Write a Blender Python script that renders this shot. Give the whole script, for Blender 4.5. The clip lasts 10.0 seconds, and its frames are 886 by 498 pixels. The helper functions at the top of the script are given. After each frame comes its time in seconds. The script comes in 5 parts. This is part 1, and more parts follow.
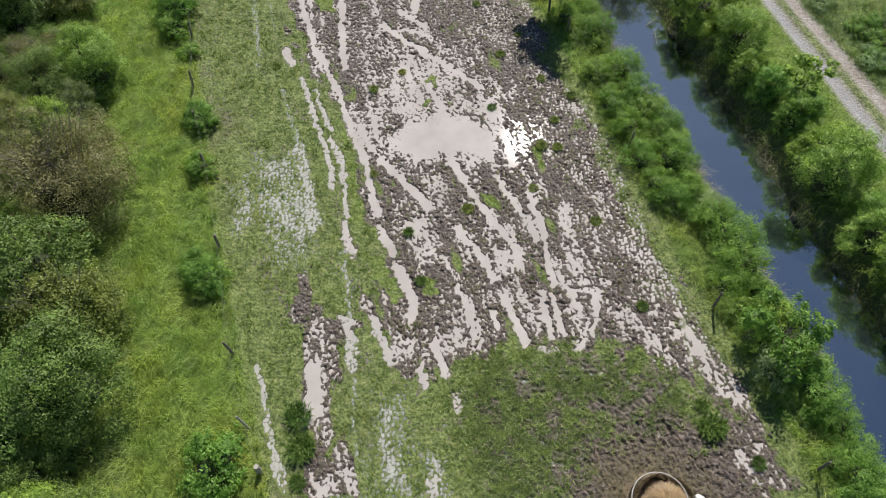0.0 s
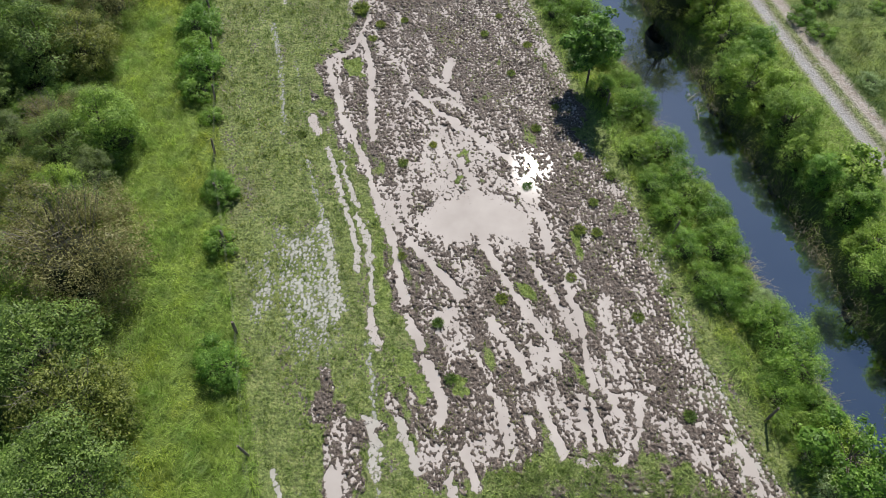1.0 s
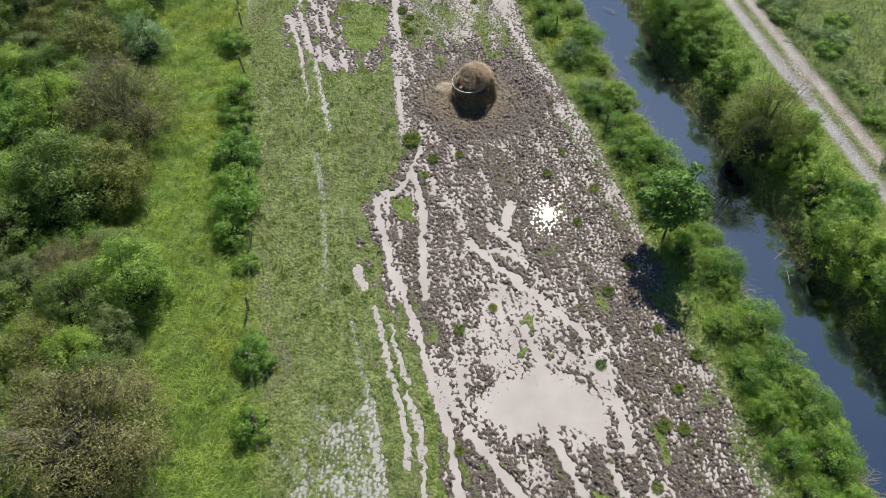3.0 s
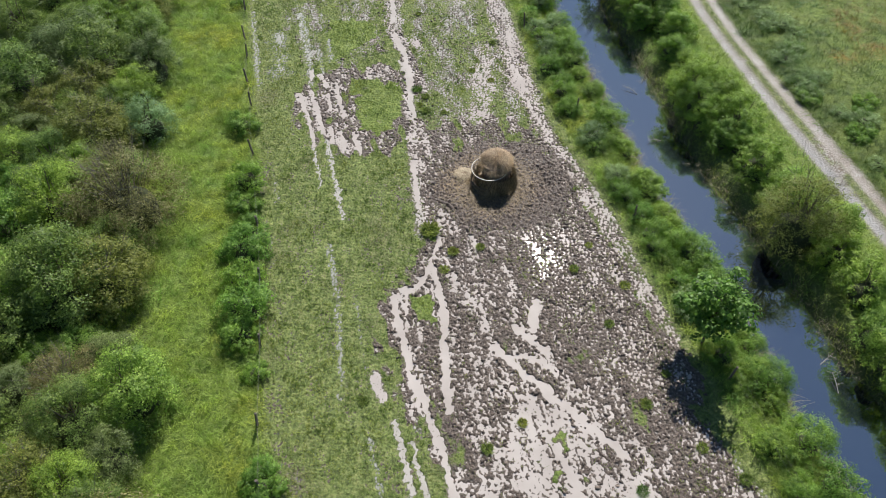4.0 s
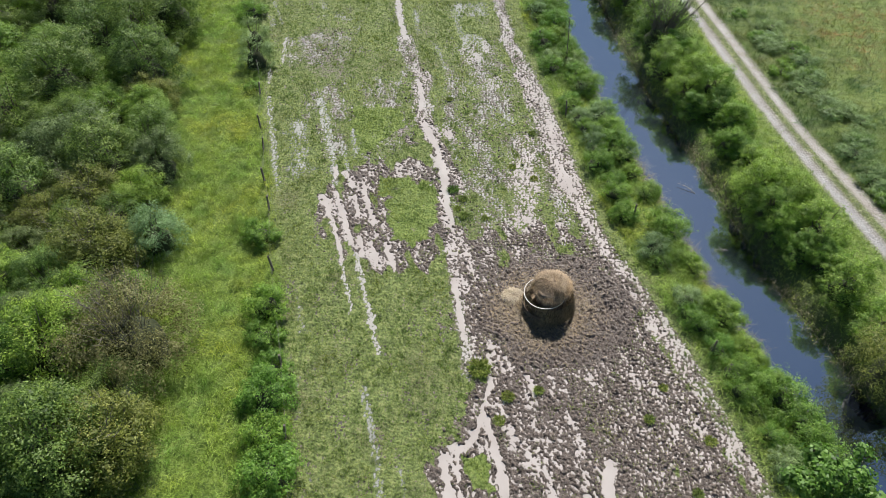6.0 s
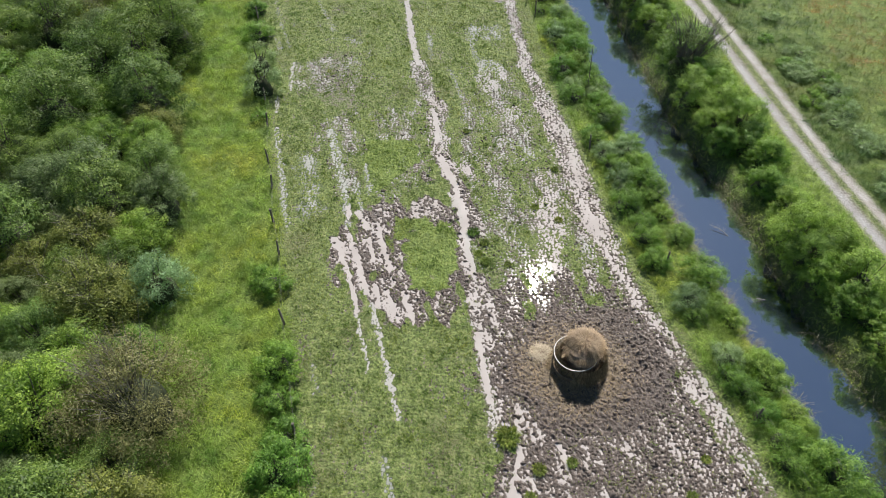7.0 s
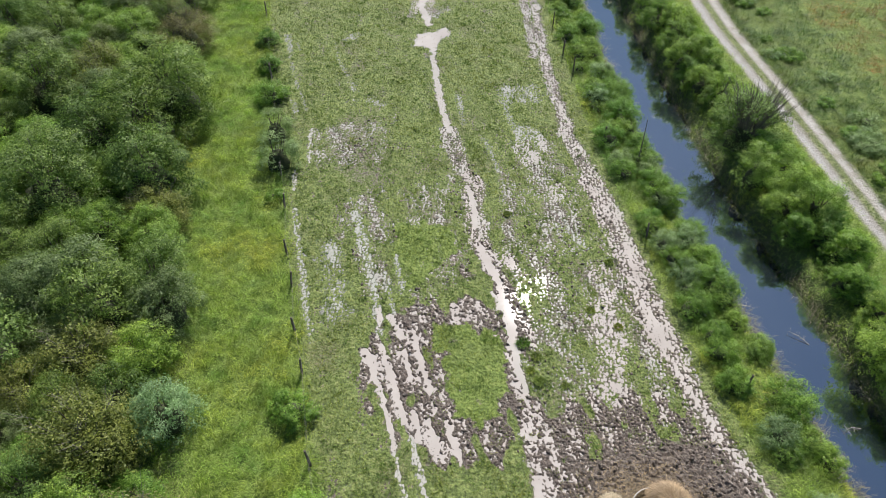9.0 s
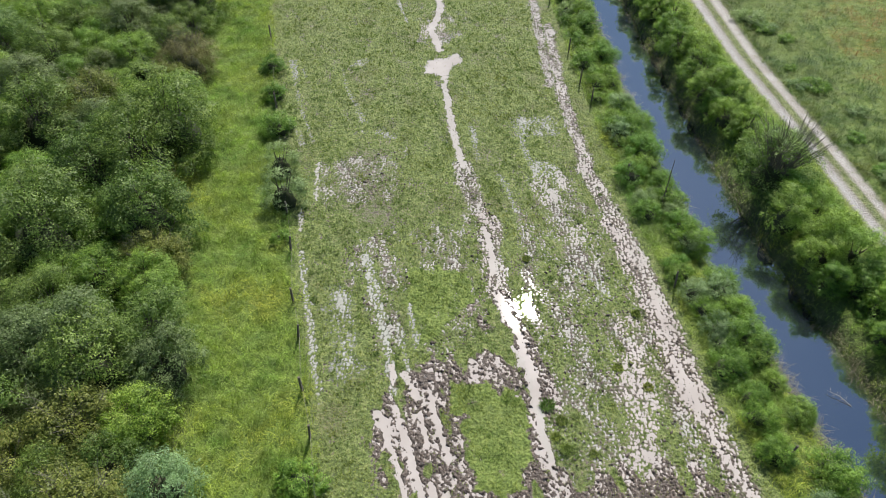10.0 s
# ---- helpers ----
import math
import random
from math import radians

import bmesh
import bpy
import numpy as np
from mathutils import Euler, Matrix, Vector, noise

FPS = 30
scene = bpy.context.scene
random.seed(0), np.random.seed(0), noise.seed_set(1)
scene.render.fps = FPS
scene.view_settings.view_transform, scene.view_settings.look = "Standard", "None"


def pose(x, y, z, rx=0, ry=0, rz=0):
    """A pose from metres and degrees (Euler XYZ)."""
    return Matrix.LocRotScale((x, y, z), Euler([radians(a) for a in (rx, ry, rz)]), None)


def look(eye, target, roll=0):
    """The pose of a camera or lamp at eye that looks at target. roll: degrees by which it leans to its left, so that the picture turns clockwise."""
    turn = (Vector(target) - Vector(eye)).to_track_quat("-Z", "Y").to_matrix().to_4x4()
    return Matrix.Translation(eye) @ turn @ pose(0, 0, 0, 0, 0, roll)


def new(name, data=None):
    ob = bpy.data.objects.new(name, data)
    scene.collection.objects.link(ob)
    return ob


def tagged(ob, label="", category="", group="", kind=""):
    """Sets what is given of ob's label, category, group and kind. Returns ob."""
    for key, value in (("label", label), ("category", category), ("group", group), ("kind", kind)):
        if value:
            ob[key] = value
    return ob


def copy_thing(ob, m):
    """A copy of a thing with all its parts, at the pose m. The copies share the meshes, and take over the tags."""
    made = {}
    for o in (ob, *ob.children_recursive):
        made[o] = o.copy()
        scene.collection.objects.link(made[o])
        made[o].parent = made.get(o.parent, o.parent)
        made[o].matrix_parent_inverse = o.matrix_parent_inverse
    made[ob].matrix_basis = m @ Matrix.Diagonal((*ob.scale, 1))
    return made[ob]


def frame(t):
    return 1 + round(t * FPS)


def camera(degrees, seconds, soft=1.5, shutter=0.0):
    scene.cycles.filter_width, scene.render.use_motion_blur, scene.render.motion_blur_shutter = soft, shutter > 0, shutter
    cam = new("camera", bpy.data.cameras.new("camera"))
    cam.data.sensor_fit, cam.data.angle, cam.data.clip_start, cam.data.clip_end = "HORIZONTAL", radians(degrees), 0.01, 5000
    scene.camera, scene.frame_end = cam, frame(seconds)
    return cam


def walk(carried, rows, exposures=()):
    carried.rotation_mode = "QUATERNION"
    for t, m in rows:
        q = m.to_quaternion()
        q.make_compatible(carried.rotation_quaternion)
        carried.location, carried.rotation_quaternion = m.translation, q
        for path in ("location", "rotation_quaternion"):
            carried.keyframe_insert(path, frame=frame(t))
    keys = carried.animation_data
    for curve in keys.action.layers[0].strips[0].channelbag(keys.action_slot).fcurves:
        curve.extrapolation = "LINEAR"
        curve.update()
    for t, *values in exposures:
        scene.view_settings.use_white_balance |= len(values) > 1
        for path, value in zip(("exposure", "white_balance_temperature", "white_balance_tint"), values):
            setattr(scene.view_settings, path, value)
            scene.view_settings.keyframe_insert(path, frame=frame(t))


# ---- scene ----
cam = camera(64.7, 10.0, soft=0.8)
PATH = [
    (0, (-0.126, -0.728, 27.483), (-0.167, 0.32, 25.78), -2.7),
    (0.5, (-0.737, 1.069, 27.492), (-0.782, 2.144, 25.806), -2.0),
    (1, (-1.312, 2.807, 27.45), (-1.372, 3.914, 25.785), -1.7),
    (1.5, (-1.877, 4.578, 27.427), (-1.955, 5.712, 25.781), -1.6),
    (2, (-2.524, 6.337, 27.421), (-2.611, 7.498, 25.795), -1.4),
    (2.5, (-3.16, 8.041, 27.447), (-3.258, 9.23, 25.842), -1.3),
    (2.7, (-3.431, 8.728, 27.455), (-3.53, 9.927, 25.858), -1.2),
    (3.8, (-5.091, 12.605, 27.646), (-5.181, 13.892, 26.118), -0.5),
    (4, (-5.412, 13.317, 27.653), (-5.501, 14.626, 26.144), -0.4),
    (4.5, (-6.21, 15.022, 27.571), (-6.297, 16.384, 26.11), -0.3),
    (5, (-6.966, 16.669, 27.49), (-7.05, 18.049, 26.044), -0.0),
    (5.5, (-7.76, 18.359, 27.496), (-7.838, 19.738, 26.049), 0.1),
    (5.7, (-8.057, 19.055, 27.498), (-8.134, 20.431, 26.049), -0.0),
    (7, (-9.953, 23.476, 27.637), (-10.02, 24.85, 26.185), 0.5),
    (7.5, (-10.735, 25.178, 27.693), (-10.796, 26.555, 26.244), 0.8),
    (8, (-11.482, 26.895, 27.719), (-11.539, 28.276, 26.274), 1.1),
    (8.5, (-12.129, 28.584, 27.67), (-12.186, 29.972, 26.231), 1.1),
    (9, (-12.802, 30.272, 27.607), (-12.856, 31.666, 26.175), 1.2),
    (9.5, (-13.447, 31.92, 27.548), (-13.498, 33.322, 26.123), 1.5),
    (10, (-13.99, 33.379, 27.52), (-14.036, 34.786, 26.099), 1.8),
]
walk(cam, [(t, look(eye, target, roll)) for t, eye, target, roll in PATH], exposures=[(0, 0.29), (2, 0.29), (4, 0.40), (10, 0.49)])

# ---- light ----
SUN_UP, SUN_SIDE = 49.0, 8.5          # elevation; degrees to the right of +y
world = bpy.data.worlds.new("sky")
scene.world = world
world.use_nodes = True
wn = world.node_tree
sky = wn.nodes.new("ShaderNodeTexSky")
sky.sky_type = "NISHITA"
sky.sun_disc = False
sky.dust_density, sky.ozone_density, sky.air_density = 0.2, 4.5, 1.15
sky.sun_elevation, sky.sun_rotation = radians(SUN_UP), radians(SUN_SIDE)
wn.nodes["Background"].inputs["Strength"].default_value = 0.063
wn.links.new(sky.outputs[0], wn.nodes["Background"].inputs["Color"])
sun = new("sun", bpy.data.lights.new("sun", "SUN"))
sun.data.energy, sun.data.angle, sun.data.color = 5.0, radians(0.55), (1.0, 0.95, 0.895)
to_sun = Vector((math.sin(radians(SUN_SIDE)) * math.cos(radians(SUN_UP)), math.cos(radians(SUN_SIDE)) * math.cos(radians(SUN_UP)), math.sin(radians(SUN_UP))))
sun.matrix_world = look(to_sun * 200, (0, 0, 0))


# ---- materials ----
class Nodes:
    """Short hand for a node material."""

    def __init__(self, name):
        self.mat = bpy.data.materials.new(name)
        self.mat.use_nodes = True
        self.tree = self.mat.node_tree
        self.bsdf = self.tree.nodes["Principled BSDF"]
        self.out = self.tree.nodes["Material Output"]

    def add(self, kind, **sets):
        n = self.tree.nodes.new(kind)
        for key, value in sets.items():
            if key in n.inputs:
                n.inputs[key].default_value = value
        return n

    def link(self, a, b):
        self.tree.links.new(a, b)

    def noise(self, scale, detail=4.0, rough=0.55, vec=None):
        n = self.add("ShaderNodeTexNoise", Scale=scale, Detail=detail, Roughness=rough)
        if vec is None:
            vec = self.where()
        self.link(vec, n.inputs["Vector"])
        return n.outputs["Fac"]

    def where(self):
        return self.add("ShaderNodeNewGeometry").outputs["Position"]

    def ramp(self, fac, stops):
        n = self.add("ShaderNodeValToRGB")
        el = n.color_ramp.elements
        while len(el) < len(stops):
            el.new(0.5)
        for e, (p, c) in zip(el, stops):
            e.position = p
            e.color = (*c, 1) if len(c) == 3 else c
        self.link(fac, n.inputs[0])
        return n.outputs[0]

    def mix(self, fac, a, b, blend="MIX"):
        n = self.tree.nodes.new("ShaderNodeMix")
        n.data_type, n.blend_type = "RGBA", blend
        for sock, v in ((n.inputs[0], fac), (n.inputs[6], a), (n.inputs[7], b)):
            if isinstance(v, (int, float)):
                sock.default_value = v
            elif isinstance(v, tuple):
                sock.default_value = (*v, 1)
            else:
                self.link(v, sock)
        return n.outputs[2]

    def math(self, op, a, b=0.0, clamp=False):
        n = self.tree.nodes.new("ShaderNodeMath")
        n.operation, n.use_clamp = op, clamp
        for sock, v in zip(n.inputs, (a, b)):
            if isinstance(v, (int, float)):
                sock.default_value = v
            else:
                self.link(v, sock)
        return n.outputs[0]

    def attr(self, name):
        n = self.tree.nodes.new("ShaderNodeAttribute")
        n.attribute_name = name
        return n.outputs["Fac"]

    def bump(self, height, strength=0.4, dist=0.03):
        n = self.add("ShaderNodeBump", Strength=strength, Distance=dist)
        self.link(height, n.inputs["Height"])
        self.link(n.outputs[0], self.bsdf.inputs["Normal"])

    def base(self, c):
        if isinstance(c, tuple):
            self.bsdf.inputs["Base Color"].default_value = (*c, 1)
        else:
            self.link(c, self.bsdf.inputs["Base Color"])

    def rough(self, r):
        if isinstance(r, (int, float)):
            self.bsdf.inputs["Roughness"].default_value = r
        else:
            self.link(r, self.bsdf.inputs["Roughness"])


def leaf_material(name, dark, mid, light, through_light=0.35, patch=0.5, swath=0.0, tinted=0.8, sprays=False, dry=0.0):
    """Leaves: every leaf has its own shade, every plant its own tint, and patches of the plant differ."""
    m = Nodes(name)
    isl = m.add("ShaderNodeNewGeometry").outputs["Random Per Island"]
    shade = m.math("ADD", m.math("MULTIPLY", isl, 0.40), m.math("MULTIPLY", m.attr("spray"), 0.60)) if sprays else isl
    col = m.ramp(shade, [(0.05, dark), (0.5, mid), (0.95, light)])
    info = m.add("ShaderNodeObjectInfo").outputs["Random"]
    tint = m.ramp(info, [(0.0, (0.70, 0.78, 0.66)), (0.3, (1.05, 1.02, 1.0)), (0.55, (1.18, 1.10, 0.90)), (0.8, (1.10, 1.06, 1.02)), (1.0, (0.88, 1.0, 0.98))])
    col = m.mix(tinted, col, tint, "MULTIPLY")
    spots = m.ramp(m.noise(1.6, 3), [(0.35, (0.7, 0.72, 0.7)), (0.65, (1.25, 1.22, 1.1))])
    col = m.mix(patch, col, spots, "MULTIPLY")
    if swath:
        wide = m.ramp(m.noise(0.45, 3, 0.6), [(0.30, (0.66, 0.84, 0.88)), (0.5, (1.0, 1.0, 1.0)), (0.70, (1.22, 1.12, 1.0))])
        col = m.mix(swath, col, wide, "MULTIPLY")
        field = m.ramp(m.noise(0.13, 3, 0.6), [(0.35, (0.80, 0.92, 0.9)), (0.5, (1.0, 1.0, 1.0)), (0.65, (1.25, 1.06, 0.95))])
        col = m.mix(swath, col, field, "MULTIPLY")
    if dry:
        seed_heads = m.ramp(m.noise(0.55, 4, 0.6), [(0.40, (0.72, 1.02, 0.80)), (0.50, (1.0, 1.0, 1.0)), (0.60, (1.30, 0.86, 0.98))])
        col = m.mix(dry, col, seed_heads, "MULTIPLY")
    m.base(col)
    m.rough(0.50)
    m.bsdf.inputs["Specular IOR Level"].default_value = 0.35
    tr = m.add("ShaderNodeBsdfTranslucent")
    m.link(m.mix(1.0, col, (1.05, 1.18, 0.70), "MULTIPLY"), tr.inputs["Color"])
    mx = m.add("ShaderNodeMixShader", Fac=through_light)
    m.link(m.bsdf.outputs[0], mx.inputs[1])
    m.link(tr.outputs[0], mx.inputs[2])
    m.link(mx.outputs[0], m.out.inputs["Surface"])
    return m.mat


def plain_material(name, a, b, scale, rough, bump=0.3, metal=0.0):
    m = Nodes(name)
    n = m.noise(scale, 5)
    m.base(m.mix(0.35, m.ramp(n, [(0.3, a), (0.7, b)]), m.ramp(m.noise(scale * 6, 3), [(0.3, a), (0.7, b)])))
    m.rough(rough)
    m.bsdf.inputs["Metallic"].default_value = metal
    m.bump(n, bump, 0.01)
    return m.mat


LEAF_DARK = leaf_material("leaves_dark_green", (0.054, 0.093, 0.022), (0.145, 0.231, 0.052), (0.318, 0.441, 0.117), 0.40, sprays=True)
LEAF_MID = leaf_material("leaves_mid_green", (0.074, 0.137, 0.024), (0.206, 0.335, 0.060), (0.410, 0.559, 0.119), 0.40, sprays=True)
LEAF_BRIGHT = leaf_material("leaves_bright_green", (0.063, 0.129, 0.020), (0.161, 0.298, 0.047), (0.308, 0.475, 0.093), 0.40, sprays=True)
LEAF_MAPLE = leaf_material("maple_leaves", (0.039, 0.095, 0.016), (0.101, 0.216, 0.036), (0.237, 0.410, 0.092), 0.40, sprays=True)
LEAF_GREY = leaf_material("leaves_grey_green", (0.057, 0.087, 0.029), (0.153, 0.212, 0.078), (0.312, 0.401, 0.179), 0.40, sprays=True)
LEAF_RUST = leaf_material("leaves_rusty_green", (0.066, 0.086, 0.019), (0.184, 0.222, 0.049), (0.369, 0.393, 0.106), 0.40, tinted=0.3, sprays=True)
LEAF_BROWN = leaf_material("leaves_brown_green", (0.079, 0.072, 0.027), (0.216, 0.203, 0.075), (0.422, 0.409, 0.196), 0.40, tinted=0.2, sprays=True)
LEAF_PALE = leaf_material("leaves_silver_green", (0.098, 0.148, 0.062), (0.238, 0.340, 0.152), (0.403, 0.536, 0.277), 0.40, sprays=True)
BLADE_TALL = leaf_material("tall_grass_blades", (0.170, 0.262, 0.048), (0.255, 0.362, 0.078), (0.355, 0.450, 0.130), 0.52, 0.9, 1.0)
BLADE_SHORT = leaf_material("pasture_blades", (0.083, 0.128, 0.026), (0.179, 0.245, 0.050), (0.304, 0.355, 0.110), 0.42, 0.8, 0.7)
BLADE_MEADOW = leaf_material("meadow_blades", (0.135, 0.150, 0.040), (0.200, 0.205, 0.058), (0.290, 0.265, 0.095), 0.4, 0.9, 1.0, dry=0.9)
BLADE_HERB = leaf_material("meadow_herbs", (0.110, 0.170, 0.042), (0.165, 0.240, 0.062), (0.245, 0.315, 0.105), 0.4, 0.9, 0.9, dry=0.25)
BLADE_DARK = leaf_material("rank_tuft_blades", (0.057, 0.115, 0.022), (0.109, 0.196, 0.037), (0.184, 0.276, 0.066), 0.4, 0.5)
BLADE_TUFT = leaf_material("trodden_tuft_blades", (0.106, 0.168, 0.045), (0.231, 0.318, 0.098), (0.425, 0.492, 0.200), 0.35, 0.9)
REED = leaf_material("dry_reed_stems", (0.16, 0.14, 0.09), (0.27, 0.24, 0.16), (0.40, 0.36, 0.26), 0.2)
HAY = leaf_material("hay_strands", (0.20, 0.145, 0.09), (0.40, 0.295, 0.20), (0.60, 0.47, 0.34), 0.3)
HAY_OLD = leaf_material("trodden_hay", (0.110, 0.082, 0.048), (0.21, 0.16, 0.095), (0.36, 0.28, 0.18), 0.2)
HAY_CORE = plain_material("packed_hay", (0.17, 0.12, 0.07), (0.40, 0.29, 0.19), 14, 0.9, 0.8)
BARK = plain_material("bark", (0.06, 0.05, 0.04), (0.16, 0.13, 0.10), 22, 0.9, 0.6)
# Near-black green: the shade deep inside a crown is put into this colour.
CROWN_SHADE = plain_material("crown_shade", (0.020, 0.027, 0.010), (0.056, 0.066, 0.024), 16, 0.9, 0.8)
DEAD_BARK = plain_material("grey_dead_bark", (0.12, 0.105, 0.085), (0.26, 0.235, 0.20), 18, 0.9, 0.5)
POST_WOOD = plain_material("weathered_post_wood", (0.085, 0.072, 0.060), (0.22, 0.19, 0.16), 30, 0.9, 0.6)
PALE_WOOD = plain_material("pale_post_wood", (0.25, 0.23, 0.19), (0.42, 0.40, 0.34), 24, 0.85, 0.5)
GALVANISED = plain_material("galvanised_steel", (0.42, 0.41, 0.38), (0.60, 0.59, 0.56), 9, 0.55, 0.1, 0.35)
WIRE = plain_material("fence_wire", (0.16, 0.15, 0.13), (0.28, 0.26, 0.24), 12, 0.75, 0.1, 0.2)
PLASTIC = plain_material("white_wrap_plastic", (0.62, 0.62, 0.60), (0.80, 0.80, 0.78), 6, 0.45, 0.3)


def ground_material():
    m = Nodes("field_ground")
    mud, hay, road, dirt, lush = m.attr("mud"), m.attr("hay"), m.attr("road"), m.attr("litter"), m.attr("lush")
    brown, wheel = m.attr("brown"), m.attr("wheel")
    big, mid, small, fine = m.noise(0.35, 4), m.noise(2.6, 5, 0.65), m.noise(8, 4, 0.6), m.noise(26, 3, 0.6)
    grass = m.ramp(mid, [(0.30, (0.066, 0.090, 0.027)), (0.48, (0.142, 0.192, 0.054)), (0.70, (0.245, 0.282, 0.102))])
    grass = m.mix(0.8, grass, m.ramp(small, [(0.32, (0.42, 0.42, 0.40)), (0.5, (1.0, 1.0, 1.0)), (0.7, (1.5, 1.45, 1.3))]), "MULTIPLY")
    grass = m.mix(0.6, grass, m.ramp(fine, [(0.3, (0.5, 0.5, 0.5)), (0.7, (1.45, 1.4, 1.3))]), "MULTIPLY")
    bald = m.math("ADD", m.math("MULTIPLY", m.math("SUBTRACT", small, 0.52), 3.0), m.math("MULTIPLY", m.math("SUBTRACT", big, 0.55), 3.0), True)
    grass = m.mix(bald, grass, m.mix(fine, (0.070, 0.058, 0.036), (0.19, 0.165, 0.105)))
    deep = m.ramp(mid, [(0.3, (0.095, 0.150, 0.026)), (0.7, (0.205, 0.280, 0.050))])
    grass = m.mix(lush, grass, m.mix(0.5, deep, m.ramp(small, [(0.3, (0.5, 0.5, 0.5)), (0.7, (1.5, 1.5, 1.5))]), "MULTIPLY"))
    soil = m.ramp(small, [(0.28, (0.033, 0.025, 0.019)), (0.5, (0.094, 0.073, 0.058)), (0.75, (0.235, 0.190, 0.155))])
    soil = m.mix(0.7, soil, m.ramp(fine, [(0.3, (0.5, 0.48, 0.46)), (0.7, (1.5, 1.5, 1.5))]), "MULTIPLY")
    under = m.mix(mid, (0.030, 0.045, 0.014), (0.095, 0.125, 0.034))
    straw = m.ramp(fine, [(0.3, (0.115, 0.080, 0.046)), (0.7, (0.31, 0.225, 0.13))])
    straw = m.mix(m.ramp(small, [(0.45, (0, 0, 0)), (0.65, (0.6, 0.6, 0.6))]), straw, soil)
    stone = m.ramp(m.noise(9, 6, 0.65), [(0.3, (0.27, 0.255, 0.235)), (0.55, (0.47, 0.45, 0.42)), (0.75, (0.62, 0.60, 0.565))])
    stone = m.mix(m.ramp(m.noise(0.8, 4), [(0.4, (0, 0, 0)), (0.65, (0.6, 0.6, 0.6))]), stone, (0.27, 0.235, 0.195))
    crown = m.mix(m.ramp(small, [(0.42, (0, 0, 0)), (0.6, (1, 1, 1))]), (0.155, 0.125, 0.095), m.mix(fine, (0.22, 0.20, 0.18), (0.55, 0.52, 0.48)))
    stone = m.mix(m.math("SUBTRACT", 1.0, wheel), stone, crown)
    stone = m.mix(m.math("MULTIPLY", m.math("MULTIPLY", brown, wheel), m.ramp(mid, [(0.35, (0.2,) * 3), (0.65, (0.95,) * 3)])), stone, m.mix(small, (0.17, 0.135, 0.11), (0.36, 0.29, 0.24)))
    stone = m.mix(m.math("MULTIPLY", m.attr("grey"), m.ramp(mid, [(0.3, (0.35,) * 3), (0.6, (0.9,) * 3)])), stone, m.mix(small, (0.20, 0.20, 0.205), (0.36, 0.36, 0.36)))
    ragged = m.math("ADD", mud, m.math("ADD", m.math("MULTIPLY", m.math("SUBTRACT", mid, 0.5), 1.3), m.math("MULTIPLY", m.math("SUBTRACT", small, 0.5), 0.9)), True)
    soft = m.math("MULTIPLY", m.math("SUBTRACT", ragged, 0.38), 3.4, True)
    col = m.mix(soft, grass, soil)
    col = m.mix(dirt, col, under)
    col = m.mix(hay, col, straw)
    col = m.mix(road, col, stone)
    m.base(col)
    r = m.mix(soft, (0.9,) * 3, m.ramp(fine, [(0.3, (0.20,) * 3), (0.7, (0.55,) * 3)]))
    m.rough(r)
    m.bsdf.inputs["Specular IOR Level"].default_value = 0.5
    m.bump(m.math("ADD", m.math("MULTIPLY", fine, 0.5), m.math("MULTIPLY", small, 1.6)), 0.8, 0.09)
    return m.mat


def puddle_material():
    """Turbid water: thin water lets the ground show, deep water is milky; fine clods break its edge."""
    m = Nodes("muddy_puddle_water")
    n, milk, depth = m.noise(0.45, 4), m.attr("milk"), m.attr("depth")
    brown = m.ramp(n, [(0.3, (0.365, 0.330, 0.300)), (0.7, (0.465, 0.426, 0.392))])
    # Clear water is coloured pale in place of the bright sky it mirrors.
    sky_pale = m.ramp(m.noise(3.0, 4), [(0.35, (0.27, 0.29, 0.24)), (0.65, (0.37, 0.39, 0.34))])
    m.base(m.mix(milk, sky_pale, brown))
    m.rough(0.045)
    m.bsdf.inputs["IOR"].default_value = 1.34
    m.bump(m.noise(3.5, 3), 0.03, 0.01)
    crumbs = m.math("MULTIPLY", m.math("SUBTRACT", m.noise(13, 3, 0.7), 0.50), m.math("ADD", 0.05, m.math("MULTIPLY", milk, 0.15)))
    d = m.math("SUBTRACT", depth, m.math("MAXIMUM", crumbs, -0.002))
    film = m.math("MULTIPLY", m.math("MULTIPLY", d, 70.0, True), 0.34)
    fac = m.math("ADD", film, m.math("MULTIPLY", m.math("MULTIPLY", d, m.math("ADD", 8.0, m.math("MULTIPLY", milk, 90.0)), True), 0.66))
    clear_ground = m.add("ShaderNodeBsdfTransparent")
    mx = m.add("ShaderNodeMixShader")
    m.link(fac, mx.inputs[0])
    m.link(clear_ground.outputs[0], mx.inputs[1])
    m.link(m.bsdf.outputs[0], mx.inputs[2])
    m.link(mx.outputs[0], m.out.inputs["Surface"])
    return m.mat


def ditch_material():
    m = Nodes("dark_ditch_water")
    # A faint sky blue is put into the base, backing up the reflection.
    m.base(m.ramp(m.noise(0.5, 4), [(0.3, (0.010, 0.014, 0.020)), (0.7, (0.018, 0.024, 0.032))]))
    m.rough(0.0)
    # Far above real water, to strengthen the mirrored sky.
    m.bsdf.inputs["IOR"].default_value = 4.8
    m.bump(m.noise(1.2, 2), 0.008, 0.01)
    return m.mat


GROUND, PUDDLE, DITCH = ground_material(), puddle_material(), ditch_material()


